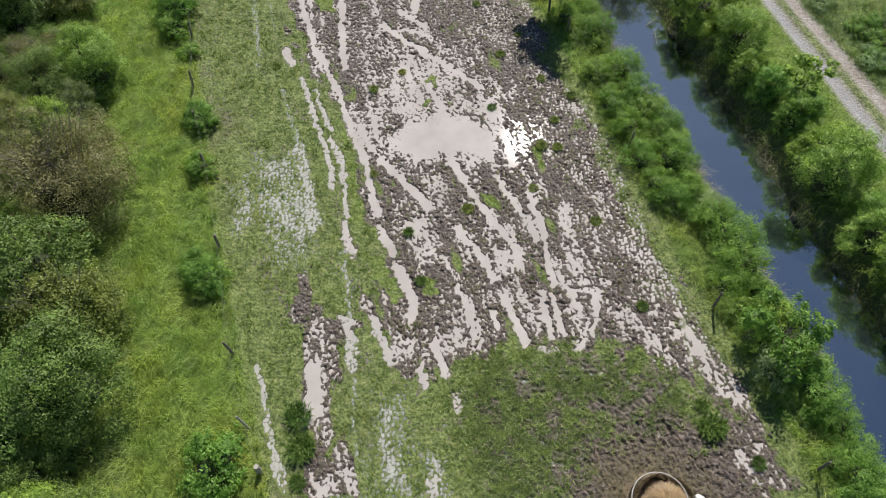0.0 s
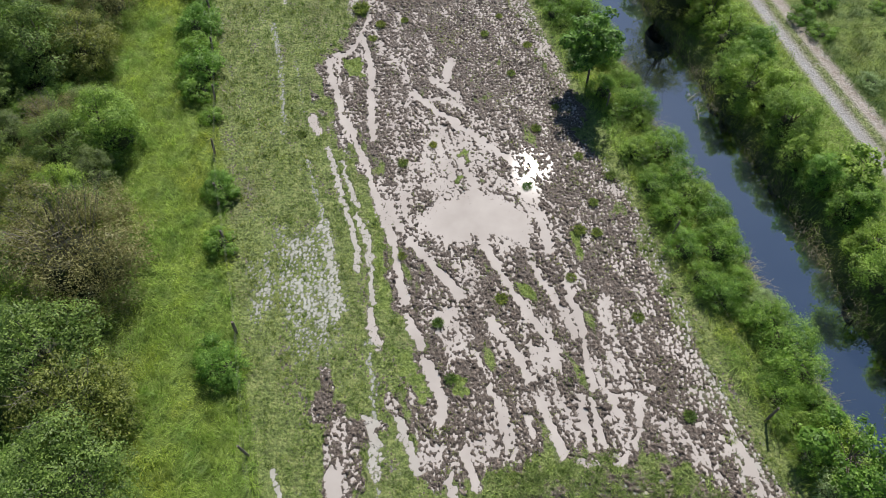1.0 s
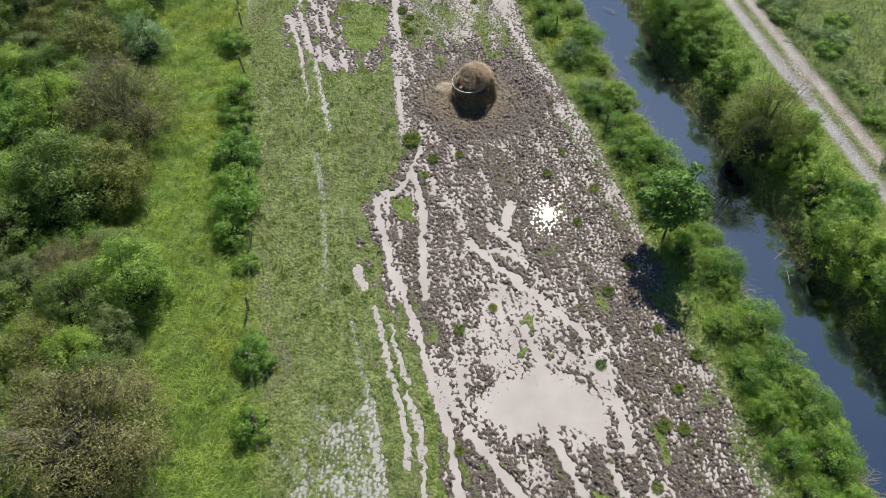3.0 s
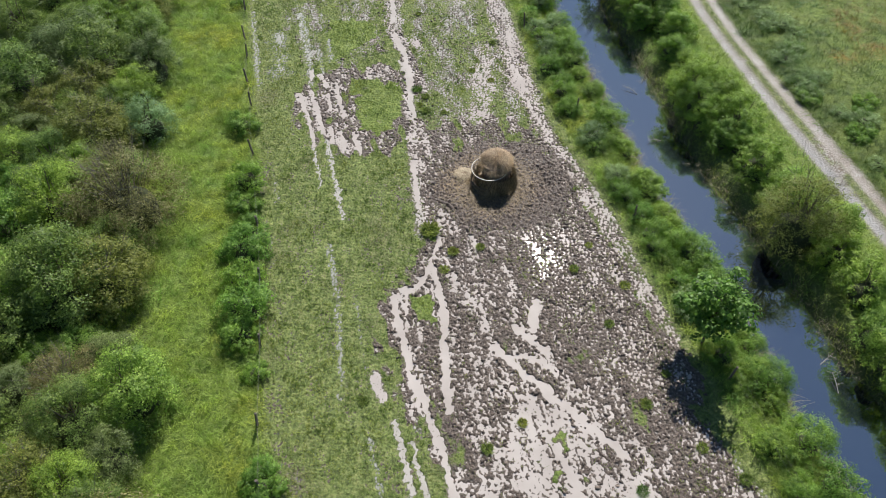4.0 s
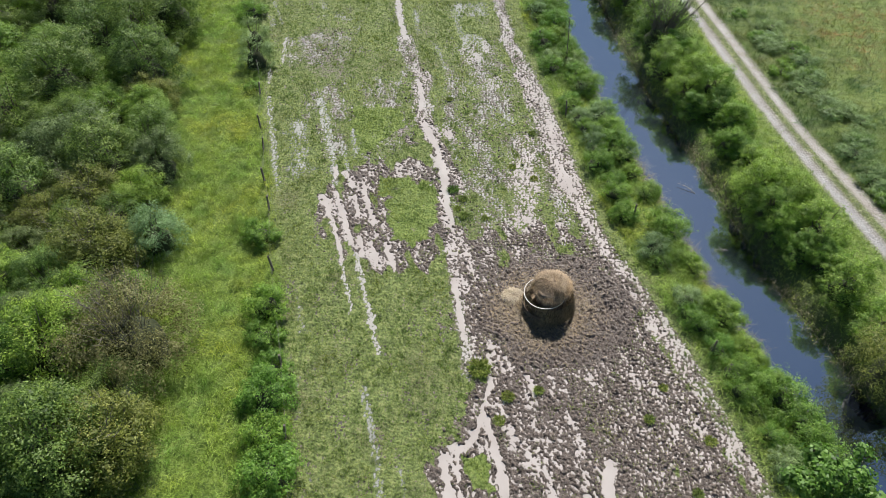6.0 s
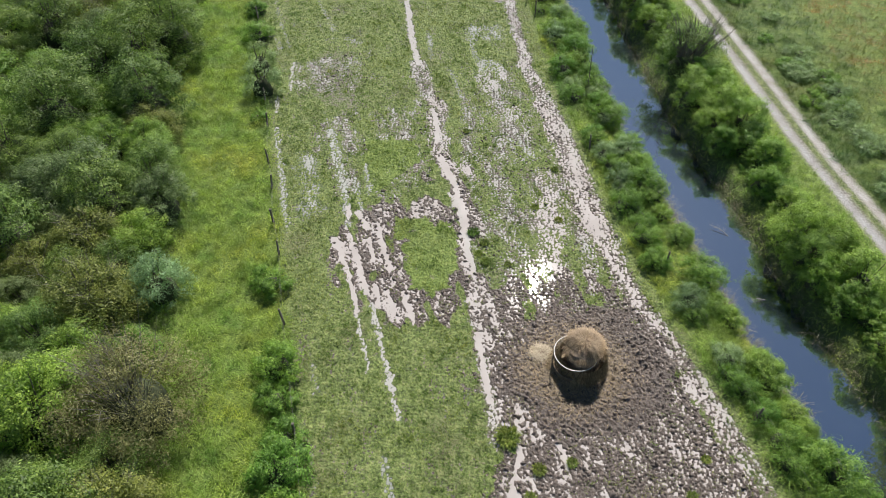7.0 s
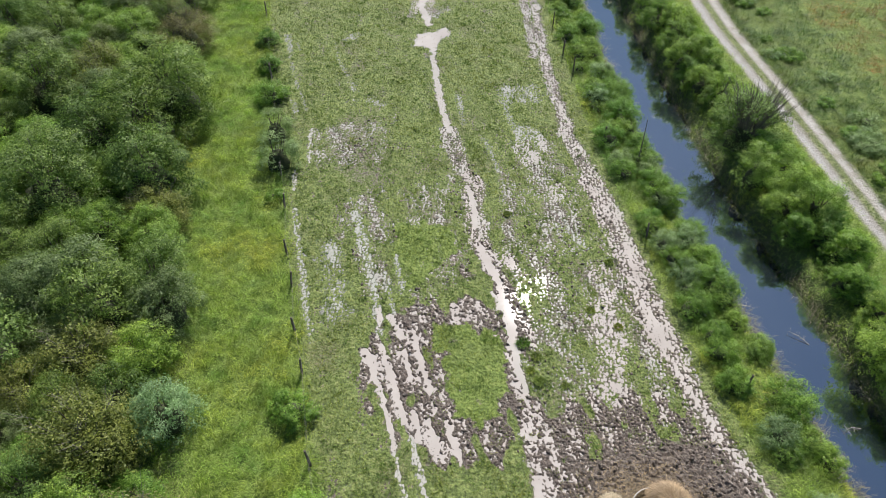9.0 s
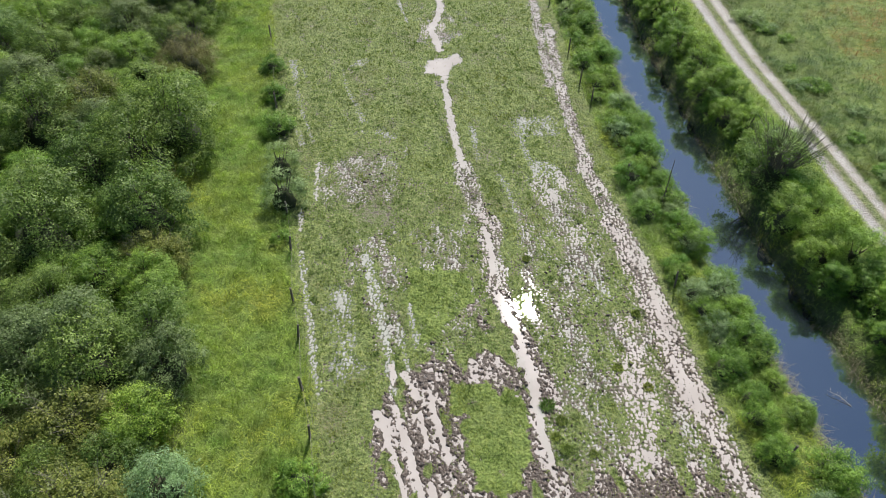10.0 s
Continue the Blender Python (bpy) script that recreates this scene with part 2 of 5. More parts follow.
# ---- helpers of the scene ----
def part(name, bm, material, parent=None, label=""):
    """Links a bmesh as one mesh object, under a thing or a part."""
    me = bpy.data.meshes.new(name)
    bm.to_mesh(me)
    bm.free()
    me.materials.append(material)
    ob = new(name, me)
    ob.parent = parent
    return tagged(ob, label)


def sheet(name, verts, faces, material, parent=None, label=""):
    """Links numpy vertices and faces (all of one corner count) as one mesh object."""
    verts, faces = np.asarray(verts, np.float32), np.asarray(faces, np.int32)
    me = bpy.data.meshes.new(name)
    k = faces.shape[1]
    me.vertices.add(len(verts))
    me.vertices.foreach_set("co", verts.ravel())
    me.loops.add(faces.size)
    me.loops.foreach_set("vertex_index", faces.ravel())
    me.polygons.add(len(faces))
    me.polygons.foreach_set("loop_start", np.arange(0, faces.size, k, dtype=np.int32))
    me.update(calc_edges=True)
    me.validate()
    me.materials.append(material)
    ob = new(name, me)
    ob.parent = parent
    return tagged(ob, label)


def tube(bm, pts, radii, sides=6):
    """A tapered tube along points."""
    rings = []
    pts = [Vector(p) for p in pts]
    for i, p in enumerate(pts):
        d = (pts[min(i + 1, len(pts) - 1)] - pts[max(i - 1, 0)]).normalized()
        a = d.orthogonal().normalized()
        b = d.cross(a)
        rings.append([bm.verts.new(p + (a * math.cos(k * math.tau / sides) + b * math.sin(k * math.tau / sides)) * radii[i]) for k in range(sides)])
    for lo, hi in zip(rings, rings[1:]):
        for k in range(sides):
            bm.faces.new((lo[k], lo[(k + 1) % sides], hi[(k + 1) % sides], hi[k]))
    bm.faces.new(rings[0][::-1])
    bm.faces.new(rings[-1])


def scramble(ix, iy, seed):
    """A well mixed whole number for each place of a lattice."""
    h = (ix * 73856093) ^ (iy * 19349663) ^ (seed * 83492791)
    h = h & 0xFFFFFFFF
    for _ in range(2):
        h = ((h ^ (h >> 16)) * 0x45D9F3B) & 0xFFFFFFFF
    return h ^ (h >> 16)


def gnoise(x, y, seed):
    """Smooth gradient noise, about -1 to 1."""
    xi, yi = np.floor(x).astype(np.int64), np.floor(y).astype(np.int64)
    fx, fy = x - xi, y - yi

    def grad(ix, iy, dx, dy):
        a = scramble(ix, iy, seed) % 4096 * (math.tau / 4096)
        return np.cos(a) * dx + np.sin(a) * dy

    sx, sy = fx * fx * fx * (fx * (fx * 6 - 15) + 10), fy * fy * fy * (fy * (fy * 6 - 15) + 10)
    n0 = grad(xi, yi, fx, fy) * (1 - sx) + grad(xi + 1, yi, fx - 1, fy) * sx
    n1 = grad(xi, yi + 1, fx, fy - 1) * (1 - sx) + grad(xi + 1, yi + 1, fx - 1, fy - 1) * sx
    return (n0 * (1 - sy) + n1 * sy) * 1.5


def fbm(x, y, size, seed, octaves=3):
    s, a = 0.0, 1.0
    for k in range(octaves):
        s = s + a * gnoise(x / size * 2 ** k, y / size * 2 ** k, seed + 17 * k)
        a *= 0.5
    return s


def pits(x, y, cell, seed):
    """Hoof prints: the distance to the nearest of a jittered set of places, in cells, and a number for each place."""
    gx, gy = x / cell, y / cell
    ix, iy = np.floor(gx).astype(np.int64), np.floor(gy).astype(np.int64)
    best, tag = np.full(x.shape, 9.0), np.zeros(x.shape)
    for ox in (-1, 0, 1):
        for oy in (-1, 0, 1):
            cx, cy = ix + ox, iy + oy
            h = scramble(cx, cy, seed)
            jx, jy, kk = (h % 1021) / 1021.0, (h // 1021 % 1021) / 1021.0, (h // 4099 % 997) / 997.0
            d = np.hypot((cx + 0.15 + 0.7 * jx - gx) * 1.15, (cy + 0.15 + 0.7 * jy - gy) * 0.9)
            near = d < best
            best, tag = np.where(near, d, best), np.where(near, kk, tag)
    return best, tag


def step(a, b, x):
    k = np.clip((x - a) / (b - a), 0, 1)
    return k * k * (3 - 2 * k)


# ---- the plan: lines that run along the field, as x for a given y ----
def line(ys, xs):
    def at(y):
        y = np.asarray(y, float)
        return (np.interp(y - 1.5, ys, xs) + np.interp(y, ys, xs) + np.interp(y + 1.5, ys, xs)) / 3
    return at


SCRUB_EDGE = line([2, 12, 18, 25, 33, 38, 43, 48, 53, 59, 68, 88, 110], [-12.4, -14.6, -16.2, -18.6, -21.5, -22.9, -24.0, -25.2, -26.8, -28.8, -30.8, -35.4, -40.0])
FENCE = line([2, 7, 12, 21, 25, 29, 38, 44, 49, 56, 63, 73, 83, 110], [-6.6, -8.1, -9.9, -12.6, -13.7, -14.8, -17.0, -18.7, -20.0, -22.2, -24.0, -27.0, -29.5, -36.5])
FIELD_EDGE = line([2, 5, 10, 12, 14.3, 16, 18, 21.6, 24.6, 28.8, 31.7, 35, 40.7, 45, 48, 51, 55, 60, 67, 74, 80, 87, 110], [14.4, 13.2, 11.5, 10.8, 10.0, 9.5, 8.8, 7.8, 7.0, 5.5, 4.8, 3.7, 2.0, 0.2, -0.7, -1.6, -2.4, -3.4, -4.8, -5.7, -6.4, -7.2, -9.8])
WATER_NEAR = line([2, 9.5, 16.5, 20, 24.4, 28.4, 34.3, 39.6, 43, 47, 53, 58, 64, 68, 74, 82, 94, 110], [17.4, 15.5, 13.5, 12.5, 11.1, 9.6, 8.0, 6.4, 5.1, 4.0, 2.5, 1.3, -0.1, -0.6, -1.7, -2.5, -3.9, -6.0])
WATER_FAR = line([2, 11.8, 14.6, 17.8, 23, 28, 31, 34, 42, 46, 52, 57, 63, 69, 76, 86, 94, 110], [21.4, 18.4, 17.3, 16.3, 15.0, 13.5, 12.5, 11.5, 8.9, 7.4, 6.3, 5.0, 3.5, 2.5, 1.6, 0.1, -0.9, -3.0])
ROAD_NEAR = line([2, 21, 28, 33, 36, 42, 46, 50, 59, 66, 74, 82, 93, 110], [26.2, 21.0, 19.0, 17.6, 16.8, 15.1, 13.9, 12.8, 10.7, 9.4, 8.0, 6.3, 4.9, 2.2])
ROAD_FAR = line([2, 25, 28.6, 33, 36, 40, 45, 50, 58, 66, 74, 83, 93, 110], [29.4, 22.4, 21.2, 19.8, 19.0, 18.0, 16.7, 15.2, 13.0, 11.7, 10.3, 8.6, 7.6, 5.0])


def middle(y):
    y = np.clip(y, 2, 110)
    return (FENCE(y) + FIELD_EDGE(y)) / 2


# ---- the ground: one sheet, fine over the field ----
def spaced(stops):
    out = [stops[0][0]]
    for (a, _), (b, st) in zip(stops, stops[1:]):
        n = max(1, round((b - a) / st))
        out += list(a + (b - a) * np.arange(1, n + 1) / n)
    return np.array(out)


GU = spaced([(-3000, 0), (-400, 650), (-80, 80), (-30, 5), (-16, 0.5), (-10.8, 0.3), (10.8, 0.048), (13, 0.25), (18.5, 0.25), (22, 0.5), (27.5, 0.2), (50, 1.2), (90, 8), (400, 80), (3000, 650)])
GV = spaced([(-3000, 0), (-300, 675), (-40, 52), (2, 3), (4.0, 0.4), (58, 0.050), (80, 0.068), (97, 0.11), (112, 0.5), (150, 4), (400, 50), (3500, 620)])
U, V = np.meshgrid(GU, GV)
GX, GY = (U + middle(V)), V
GZ = np.zeros(GX.shape)
WX = GX + 0.11 * gnoise(GX / 0.55, GY / 0.55, 5) + 0.10 * gnoise(GX / 0.22, GY / 0.22, 6)
WY = GY + 0.20 * gnoise(GX / 0.55, GY / 0.55, 7) + 0.13 * gnoise(GX / 0.22, GY / 0.22, 8)
MASK = {k: np.zeros(GX.shape) for k in ("milk", "wet", "grey", "rough", "fine", "trail", "wheel", "brown", "dry", "mud", "pond", "lush", "shallow", "lawn", "bare", "hay", "damp", "rut", "ridge", "road", "litter")}
IN_V = (GV > 3.5) & (GV < 113)
IN_U = (GU > -11.5) & (GU < 11.5)


def window_of(pts, pad):
    ys = [p[1] for p in pts]
    r = np.where((GV > min(ys) - pad) & (GV < max(ys) + pad))[0]
    return slice(r[0], r[-1] + 1), slice(np.argmax(IN_U), len(GU) - np.argmax(IN_U[::-1]))


def seg_distance(x, y, a, b):
    (ax, ay), (bx, by) = a, b
    dx, dy = bx - ax, by - ay
    k = np.clip(((x - ax) * dx + (y - ay) * dy) / (dx * dx + dy * dy + 1e-9), 0, 1)
    return np.hypot(x - ax - k * dx, y - ay - k * dy)


def rut(width, depth, pts, milk=1.0):
    """A wheel rut or trodden line that holds water; milk: how turbid the water is."""
    w = window_of(pts, 2)
    x, y = WX[w], WY[w]
    d = np.min([seg_distance(x, y, a, b) for a, b in zip(pts, pts[1:])], axis=0)
    half = width / 2 * (1 + 0.30 * gnoise(x / 1.3, y / 1.3, 31) + 0.35 * gnoise(x / 0.4, y / 0.4, 32))
    k = depth * (1 - step(half * 0.62, half * 1.08 + 0.03, d))
    MASK["milk"][w] = np.where(k > MASK["rut"][w], milk, MASK["milk"][w])
    MASK["rut"][w] = np.maximum(MASK["rut"][w], k)
    MASK["ridge"][w] = np.maximum(MASK["ridge"][w], milk * depth * (1 - step(half, half + 0.30, d)))


def trail(width, depth, pts):
    """A cattle track: a band of deep, wet hoof prints."""
    w = window_of(pts, 3)
    x, y = WX[w], WY[w]
    d = np.min([seg_distance(x, y, a, b) for a, b in zip(pts, pts[1:])], axis=0)
    half = width * 0.6 * (1 + 0.5 * gnoise(x / 1.7, y / 1.7, 33))
    MASK["trail"][w] = np.maximum(MASK["trail"][w], depth * (1 - step(half * 0.5, half + 0.35, d)))


def patch(kind, soft, pts):
    """A patch of the field with a soft, ragged border."""
    w = window_of(pts, soft + 1)
    x, y = WX[w], WY[w]
    x = x + 0.35 * soft * gnoise(x / 1.1, y / 1.1, 41)
    y = y + 0.35 * soft * gnoise(x / 1.1, y / 1.1, 43)
    inside, d = np.zeros(x.shape, bool), np.full(x.shape, 1e9)
    for (ax, ay), (bx, by) in zip(pts, pts[1:] + pts[:1]):
        d = np.minimum(d, seg_distance(x, y, (ax, ay), (bx, by)))
        if ay != by:
            inside ^= ((ay > y) != (by > y)) & (x < (bx - ax) * (y - ay) / (by - ay) + ax)
    sd = np.where(inside, d, -d)
    MASK[kind][w] = np.maximum(MASK[kind][w], step(-soft, soft, sd))


patch("bare", 1.0, [(-7.2, 43.5), (-6.3, 44.8), (-2.6, 45.9), (-0.3, 43.9), (-0.3, 41.5), (-2.7, 39.3), (-5.7, 39.1), (-7.4, 40.8)])
patch("hay", 1.9, [(-6.3, 42.3), (-5.7, 43.6), (-3.6, 44.1), (-2.8, 42.5), (-3.4, 41.0), (-5.2, 40.7)])
patch("mud", 1.4, [(-9.8, 33.8), (-8.0, 30.8), (-6.3, 25.9), (-5.2, 22.4), (-4.6, 17.5), (-3.2, 15.9), (-4.0, 13.3), (-3.0, 11.2), (-1.1, 9.4), (0.3, 10.6), (2.0, 11.5), (5.1, 11.2), (7.9, 10.8), (9.5, 9.3), (10.8, 5.3), (12.6, 5.0), (11.5, 8.1), (9.4, 12.6), (7.7, 18.6), (6.5, 24.4), (4.8, 29.5), (4.1, 33.3)])
patch("mud", 1.4, [(-10.2, 33.8), (-8.3, 36.1), (-8.3, 39.3), (-9.7, 45.2), (-8.4, 47.6), (-3.7, 48.4), (-1.8, 47.9), (-0.7, 45.6), (1.5, 39.3), (4.9, 31.1), (5.2, 28.6), (-6.4, 26.3), (-9.0, 29.6)])
patch("mud", 1.9, [(-17.4, 51.1), (-15.4, 52.0), (-12.9, 54.5), (-12.5, 57.6), (-10.9, 57.7), (-10.3, 54.0), (-9.4, 49.7), (-8.9, 46.4), (-7.5, 44.7), (-2.5, 46.8), (-0.1, 43.5), (-3.0, 38.9), (-8.4, 37.9), (-9.7, 44.2), (-13.4, 44.8), (-16.0, 46.9)])
patch("mud", 1.3, [(-7.4, 15.6), (-6.6, 13.4), (-5.6, 13.2), (-5.3, 11.2), (-5.6, 9.2), (-5.6, 7.9), (-6.3, 7.9), (-6.5, 10.4), (-7.0, 13.0)])
patch("mud", 1.1, [(-6.2, 6.7), (-4.0, 6.9), (-3.9, 5.1), (-6.0, 5.1)])
patch("mud", 1.8, [(4.5, 7.7), (7.5, 8.1), (10.4, 7.4), (10.8, 5.0), (4.2, 5.1)])
patch("mud", 1.7, [(-12.3, 48.7), (-10.0, 48.2), (-10.4, 45.1), (-13.8, 43.8), (-14.5, 46.1)])
patch("damp", 1.5, [(-9.0, 48.7), (-6.4, 54.3), (-5.6, 64.5), (-2.4, 54.5), (-0.2, 44.7), (2.2, 37.9), (4.1, 31.3), (-1.2, 31.0), (-5.7, 38.7), (-8.0, 40.0)])
patch("damp", 1.5, [(-10.1, 68.0), (-7.6, 68.2), (-4.4, 58.9), (-2.1, 51.4), (0.3, 47.2), (-10.3, 46.5), (-11.3, 54.7)])
patch("bare", 1.0, [(4.6, 7.4), (7.5, 7.9), (10.2, 7.2), (10.6, 3.6), (4.4, 3.6)])
patch("hay", 0.8, [(5.9, 5.4), (7.2, 5.9), (8.3, 5.4), (8.4, 3.6), (5.8, 3.6)])
patch("damp", 1.2, [(-20.0, 60.7), (-17.7, 62.3), (-16.3, 54.4), (-17.8, 52.9)])
patch("damp", 1.2, [(-17.7, 62.3), (-12.5, 63.7), (-11.9, 54.7), (-15.1, 53.1)])
patch("dry", 1.6, [(-22.0, 69.4), (-18.5, 70.3), (-17.0, 62.4), (-19.5, 61.2), (-22.7, 64.8)])
patch("fine", 1.2, [(-3.6, 38.3), (-1.2, 41.2), (0.8, 42.8), (2.5, 37.7), (4.2, 31.7), (-0.7, 31.4), (-2.3, 34.7)])
patch("fine", 1.2, [(2.8, 29.5), (4.8, 30.4), (6.7, 24.0), (8.9, 17.2), (5.2, 16.9), (4.2, 22.4)])
patch("fine", 1.0, [(4.9, 30.4), (6.2, 27.7), (7.9, 19.6), (9.4, 13.1), (7.4, 13.1), (6.3, 19.6)])
patch("fine", 1.2, [(-8.4, 46.8), (-6.6, 49.5), (-1.9, 49.0), (-0.4, 44.9), (-2.2, 44.8), (-5.6, 45.9)])
patch("fine", 1.2, [(-0.5, 34.0), (3.8, 33.5), (5.0, 29.0), (1.5, 29.5)])
patch("rough", 1.2, [(0.3, 10.3), (5.1, 11.0), (8.7, 10.2), (10.0, 7.3), (4.7, 7.4), (3.8, 5.0), (0.8, 5.0), (-0.4, 8.3)])
patch("damp", 0.6, [(-19.1, 86.1), (-18.6, 87.6), (-15.6, 89.5), (-13.8, 87.3), (-14.9, 85.4), (-17.4, 87.7)])
rut(0.22, 0.8, [(-13.00, 37.32), (-12.18, 34.32), (-11.65, 31.99), (-11.01, 28.35)], milk=0.15)
rut(0.15, 0.6, [(-11.26, 34.33), (-10.56, 31.55), (-10.13, 29.82)], milk=0.15)
rut(0.5, 0.9, [(-9.65, 29.48), (-9.20, 28.37)])
rut(0.22, 0.9, [(-9.44, 26.40), (-8.87, 24.55), (-8.35, 23.14), (-7.97, 22.30)], milk=0.15)
rut(0.6, 0.9, [(-8.16, 22.46), (-7.59, 20.67), (-7.22, 19.13), (-6.82, 17.38)], milk=0.4)
rut(0.3, 1.0, [(-8.45, 27.19), (-7.74, 25.11), (-7.15, 23.34), (-6.68, 21.99), (-6.36, 21.01), (-6.19, 19.82)], milk=0.7)
rut(0.22, 1.0, [(-7.68, 26.43), (-7.19, 25.05), (-6.62, 23.63)], milk=0.7)
rut(0.3, 1.0, [(-6.56, 23.00), (-6.11, 22.00), (-5.80, 21.02), (-5.59, 19.47), (-5.37, 18.13)], milk=0.7)
rut(0.42, 1.0, [(-5.44, 17.55), (-5.26, 16.86), (-4.99, 16.04)])
rut(0.42, 1.0, [(-8.24, 30.05), (-7.40, 28.52), (-6.51, 26.44), (-5.85, 24.42), (-5.22, 22.85), (-4.82, 21.86)])
rut(0.36, 1.0, [(-4.82, 21.86), (-4.51, 20.57), (-4.21, 19.19), (-3.94, 18.16)])
rut(0.25, 1.0, [(-4.99, 23.55), (-4.41, 22.30), (-3.82, 21.45)])
rut(0.5, 1.0, [(-3.82, 21.45), (-3.05, 20.44), (-2.23, 19.53), (-1.51, 18.59)])
rut(0.4, 1.0, [(-0.54, 21.77), (-0.12, 20.81), (0.37, 19.89), (0.86, 18.90), (1.46, 17.90), (1.93, 17.14), (2.30, 16.68)])
rut(0.45, 1.0, [(2.36, 23.16), (2.58, 21.99), (2.72, 21.12)])
rut(0.2, 0.9, [(2.14, 24.91), (2.36, 23.16)])
rut(0.28, 0.95, [(1.82, 20.53), (2.29, 19.32), (2.87, 18.36), (3.32, 17.54), (3.58, 16.71)])
rut(0.4, 0.95, [(3.32, 19.49), (3.56, 18.46), (3.81, 17.46), (3.95, 16.77)])
rut(0.36, 1.0, [(-9.28, 34.11), (-9.01, 32.93), (-8.60, 31.57), (-8.14, 30.27)])
rut(0.15, 0.9, [(-8.72, 34.35), (-8.46, 32.02)])
rut(0.36, 1.0, [(-7.57, 36.09), (-7.03, 34.61), (-6.73, 32.96), (-6.56, 30.72), (-6.40, 29.24), (-6.15, 28.01)])
rut(0.3, 0.95, [(-9.08, 34.59), (-8.25, 34.60), (-7.79, 35.59)])
rut(0.2, 0.9, [(-7.79, 35.59), (-7.37, 37.63), (-7.37, 39.52)])
rut(0.45, 1.0, [(-4.36, 31.40), (-3.32, 30.46), (-2.22, 29.50), (-1.08, 28.49), (0.10, 27.43), (1.25, 26.37)])
rut(0.4, 1.0, [(-3.24, 32.54), (-2.43, 31.83), (-1.85, 31.30)])
rut(0.3, 0.9, [(-3.35, 31.11), (-2.09, 30.78), (-1.46, 30.23)])
rut(0.5, 1.0, [(-2.30, 34.09), (-2.45, 32.55)])
rut(0.35, 1.0, [(-1.56, 26.52), (-0.97, 25.22), (-0.49, 23.97)])
rut(0.2, 0.8, [(-5.41, 16.30), (-5.22, 14.98), (-4.99, 13.72), (-4.78, 12.63)], milk=0.2)
rut(0.5, 0.9, [(-5.08, 12.63), (-4.70, 11.59), (-4.61, 10.27)], milk=0.6)
rut(0.55, 1.0, [(-2.78, 15.16), (-2.43, 14.27), (-2.05, 13.30), (-2.19, 12.77)])
rut(0.4, 1.0, [(-3.80, 12.66), (-3.47, 11.74), (-2.97, 10.70)], milk=0.8)
rut(0.4, 0.95, [(-3.75, 17.45), (-3.38, 16.62), (-3.11, 16.03)])
rut(0.45, 0.95, [(-2.43, 17.62), (-1.91, 17.20)])
rut(0.36, 1.0, [(-1.17, 11.45), (-0.94, 10.79), (-0.72, 10.11)])
rut(0.5, 1.0, [(0.00, 17.19), (0.39, 16.48)])
rut(0.45, 1.0, [(0.72, 16.16), (1.09, 15.38), (1.49, 14.67)])
rut(0.3, 0.9, [(-0.84, 15.86), (-0.54, 15.21)])
rut(0.3, 0.95, [(-0.17, 14.28), (0.15, 13.47), (0.37, 12.64), (0.57, 11.67)])
rut(0.4, 1.0, [(1.92, 13.75), (2.19, 12.80), (2.51, 11.99), (2.72, 11.50)])
rut(0.45, 0.95, [(2.50, 16.26), (2.70, 15.15)])
rut(0.25, 0.9, [(2.12, 15.93), (1.93, 15.01)])
rut(0.3, 0.95, [(3.96, 16.37), (3.98, 15.18), (4.14, 14.30)])
rut(0.36, 1.0, [(3.59, 13.79), (3.69, 12.72), (3.83, 11.75)])
rut(0.28, 1.0, [(4.09, 13.73), (4.23, 12.73), (4.38, 11.90)])
rut(0.3, 0.9, [(1.29, 13.01), (1.60, 12.20)])
rut(0.36, 0.95, [(4.85, 13.94), (5.13, 13.10)])
rut(0.32, 0.9, [(6.10, 13.97), (5.84, 12.96)])
rut(0.25, 0.9, [(5.83, 12.53), (5.59, 11.84)])
rut(0.4, 0.9, [(9.41, 12.73), (9.69, 11.94), (10.01, 10.85)])
rut(0.32, 0.9, [(-8.62, 10.47), (-8.20, 9.48), (-7.93, 8.28), (-7.55, 7.13), (-7.12, 6.04), (-6.89, 5.57)], milk=0.5)
rut(0.7, 0.95, [(-6.30, 10.45), (-6.07, 9.45), (-6.25, 8.26)])
rut(0.4, 0.9, [(-5.95, 9.21), (-5.78, 8.38)])
rut(0.2, 0.8, [(-4.56, 10.43), (-4.41, 9.20), (-4.43, 7.79), (-4.20, 6.66)], milk=0.2)
rut(0.4, 0.95, [(-1.79, 10.40), (-1.54, 9.65)])
rut(0.35, 0.95, [(-0.33, 9.11), (-0.09, 8.44), (0.13, 7.93)])
rut(0.3, 0.9, [(3.42, 11.23), (4.35, 10.96), (5.10, 11.34)])
rut(0.2, 0.9, [(5.36, 9.87), (5.96, 10.19)])
rut(0.5, 0.9, [(-1.28, 5.78), (-1.06, 5.11)], milk=0.7)
rut(0.3, 0.95, [(-17.21, 50.10), (-16.41, 48.18), (-15.73, 46.62), (-15.32, 45.12)])
rut(0.2, 0.8, [(-15.32, 45.12), (-14.83, 43.47), (-14.29, 41.69)], milk=0.5)
rut(0.3, 0.95, [(-16.43, 50.44), (-15.67, 48.22), (-15.01, 46.40)])
rut(0.3, 0.85, [(-14.60, 45.41), (-13.96, 43.52), (-13.42, 41.74), (-13.00, 40.47), (-12.67, 39.27)], milk=0.5)
rut(0.3, 0.8, [(-13.07, 37.13), (-12.55, 35.37), (-12.07, 33.89), (-11.54, 31.46), (-11.07, 29.00)], milk=0.15)
rut(0.3, 0.95, [(-15.41, 50.20), (-14.93, 48.81)])
rut(0.3, 0.9, [(-14.62, 46.94), (-14.27, 45.43)])
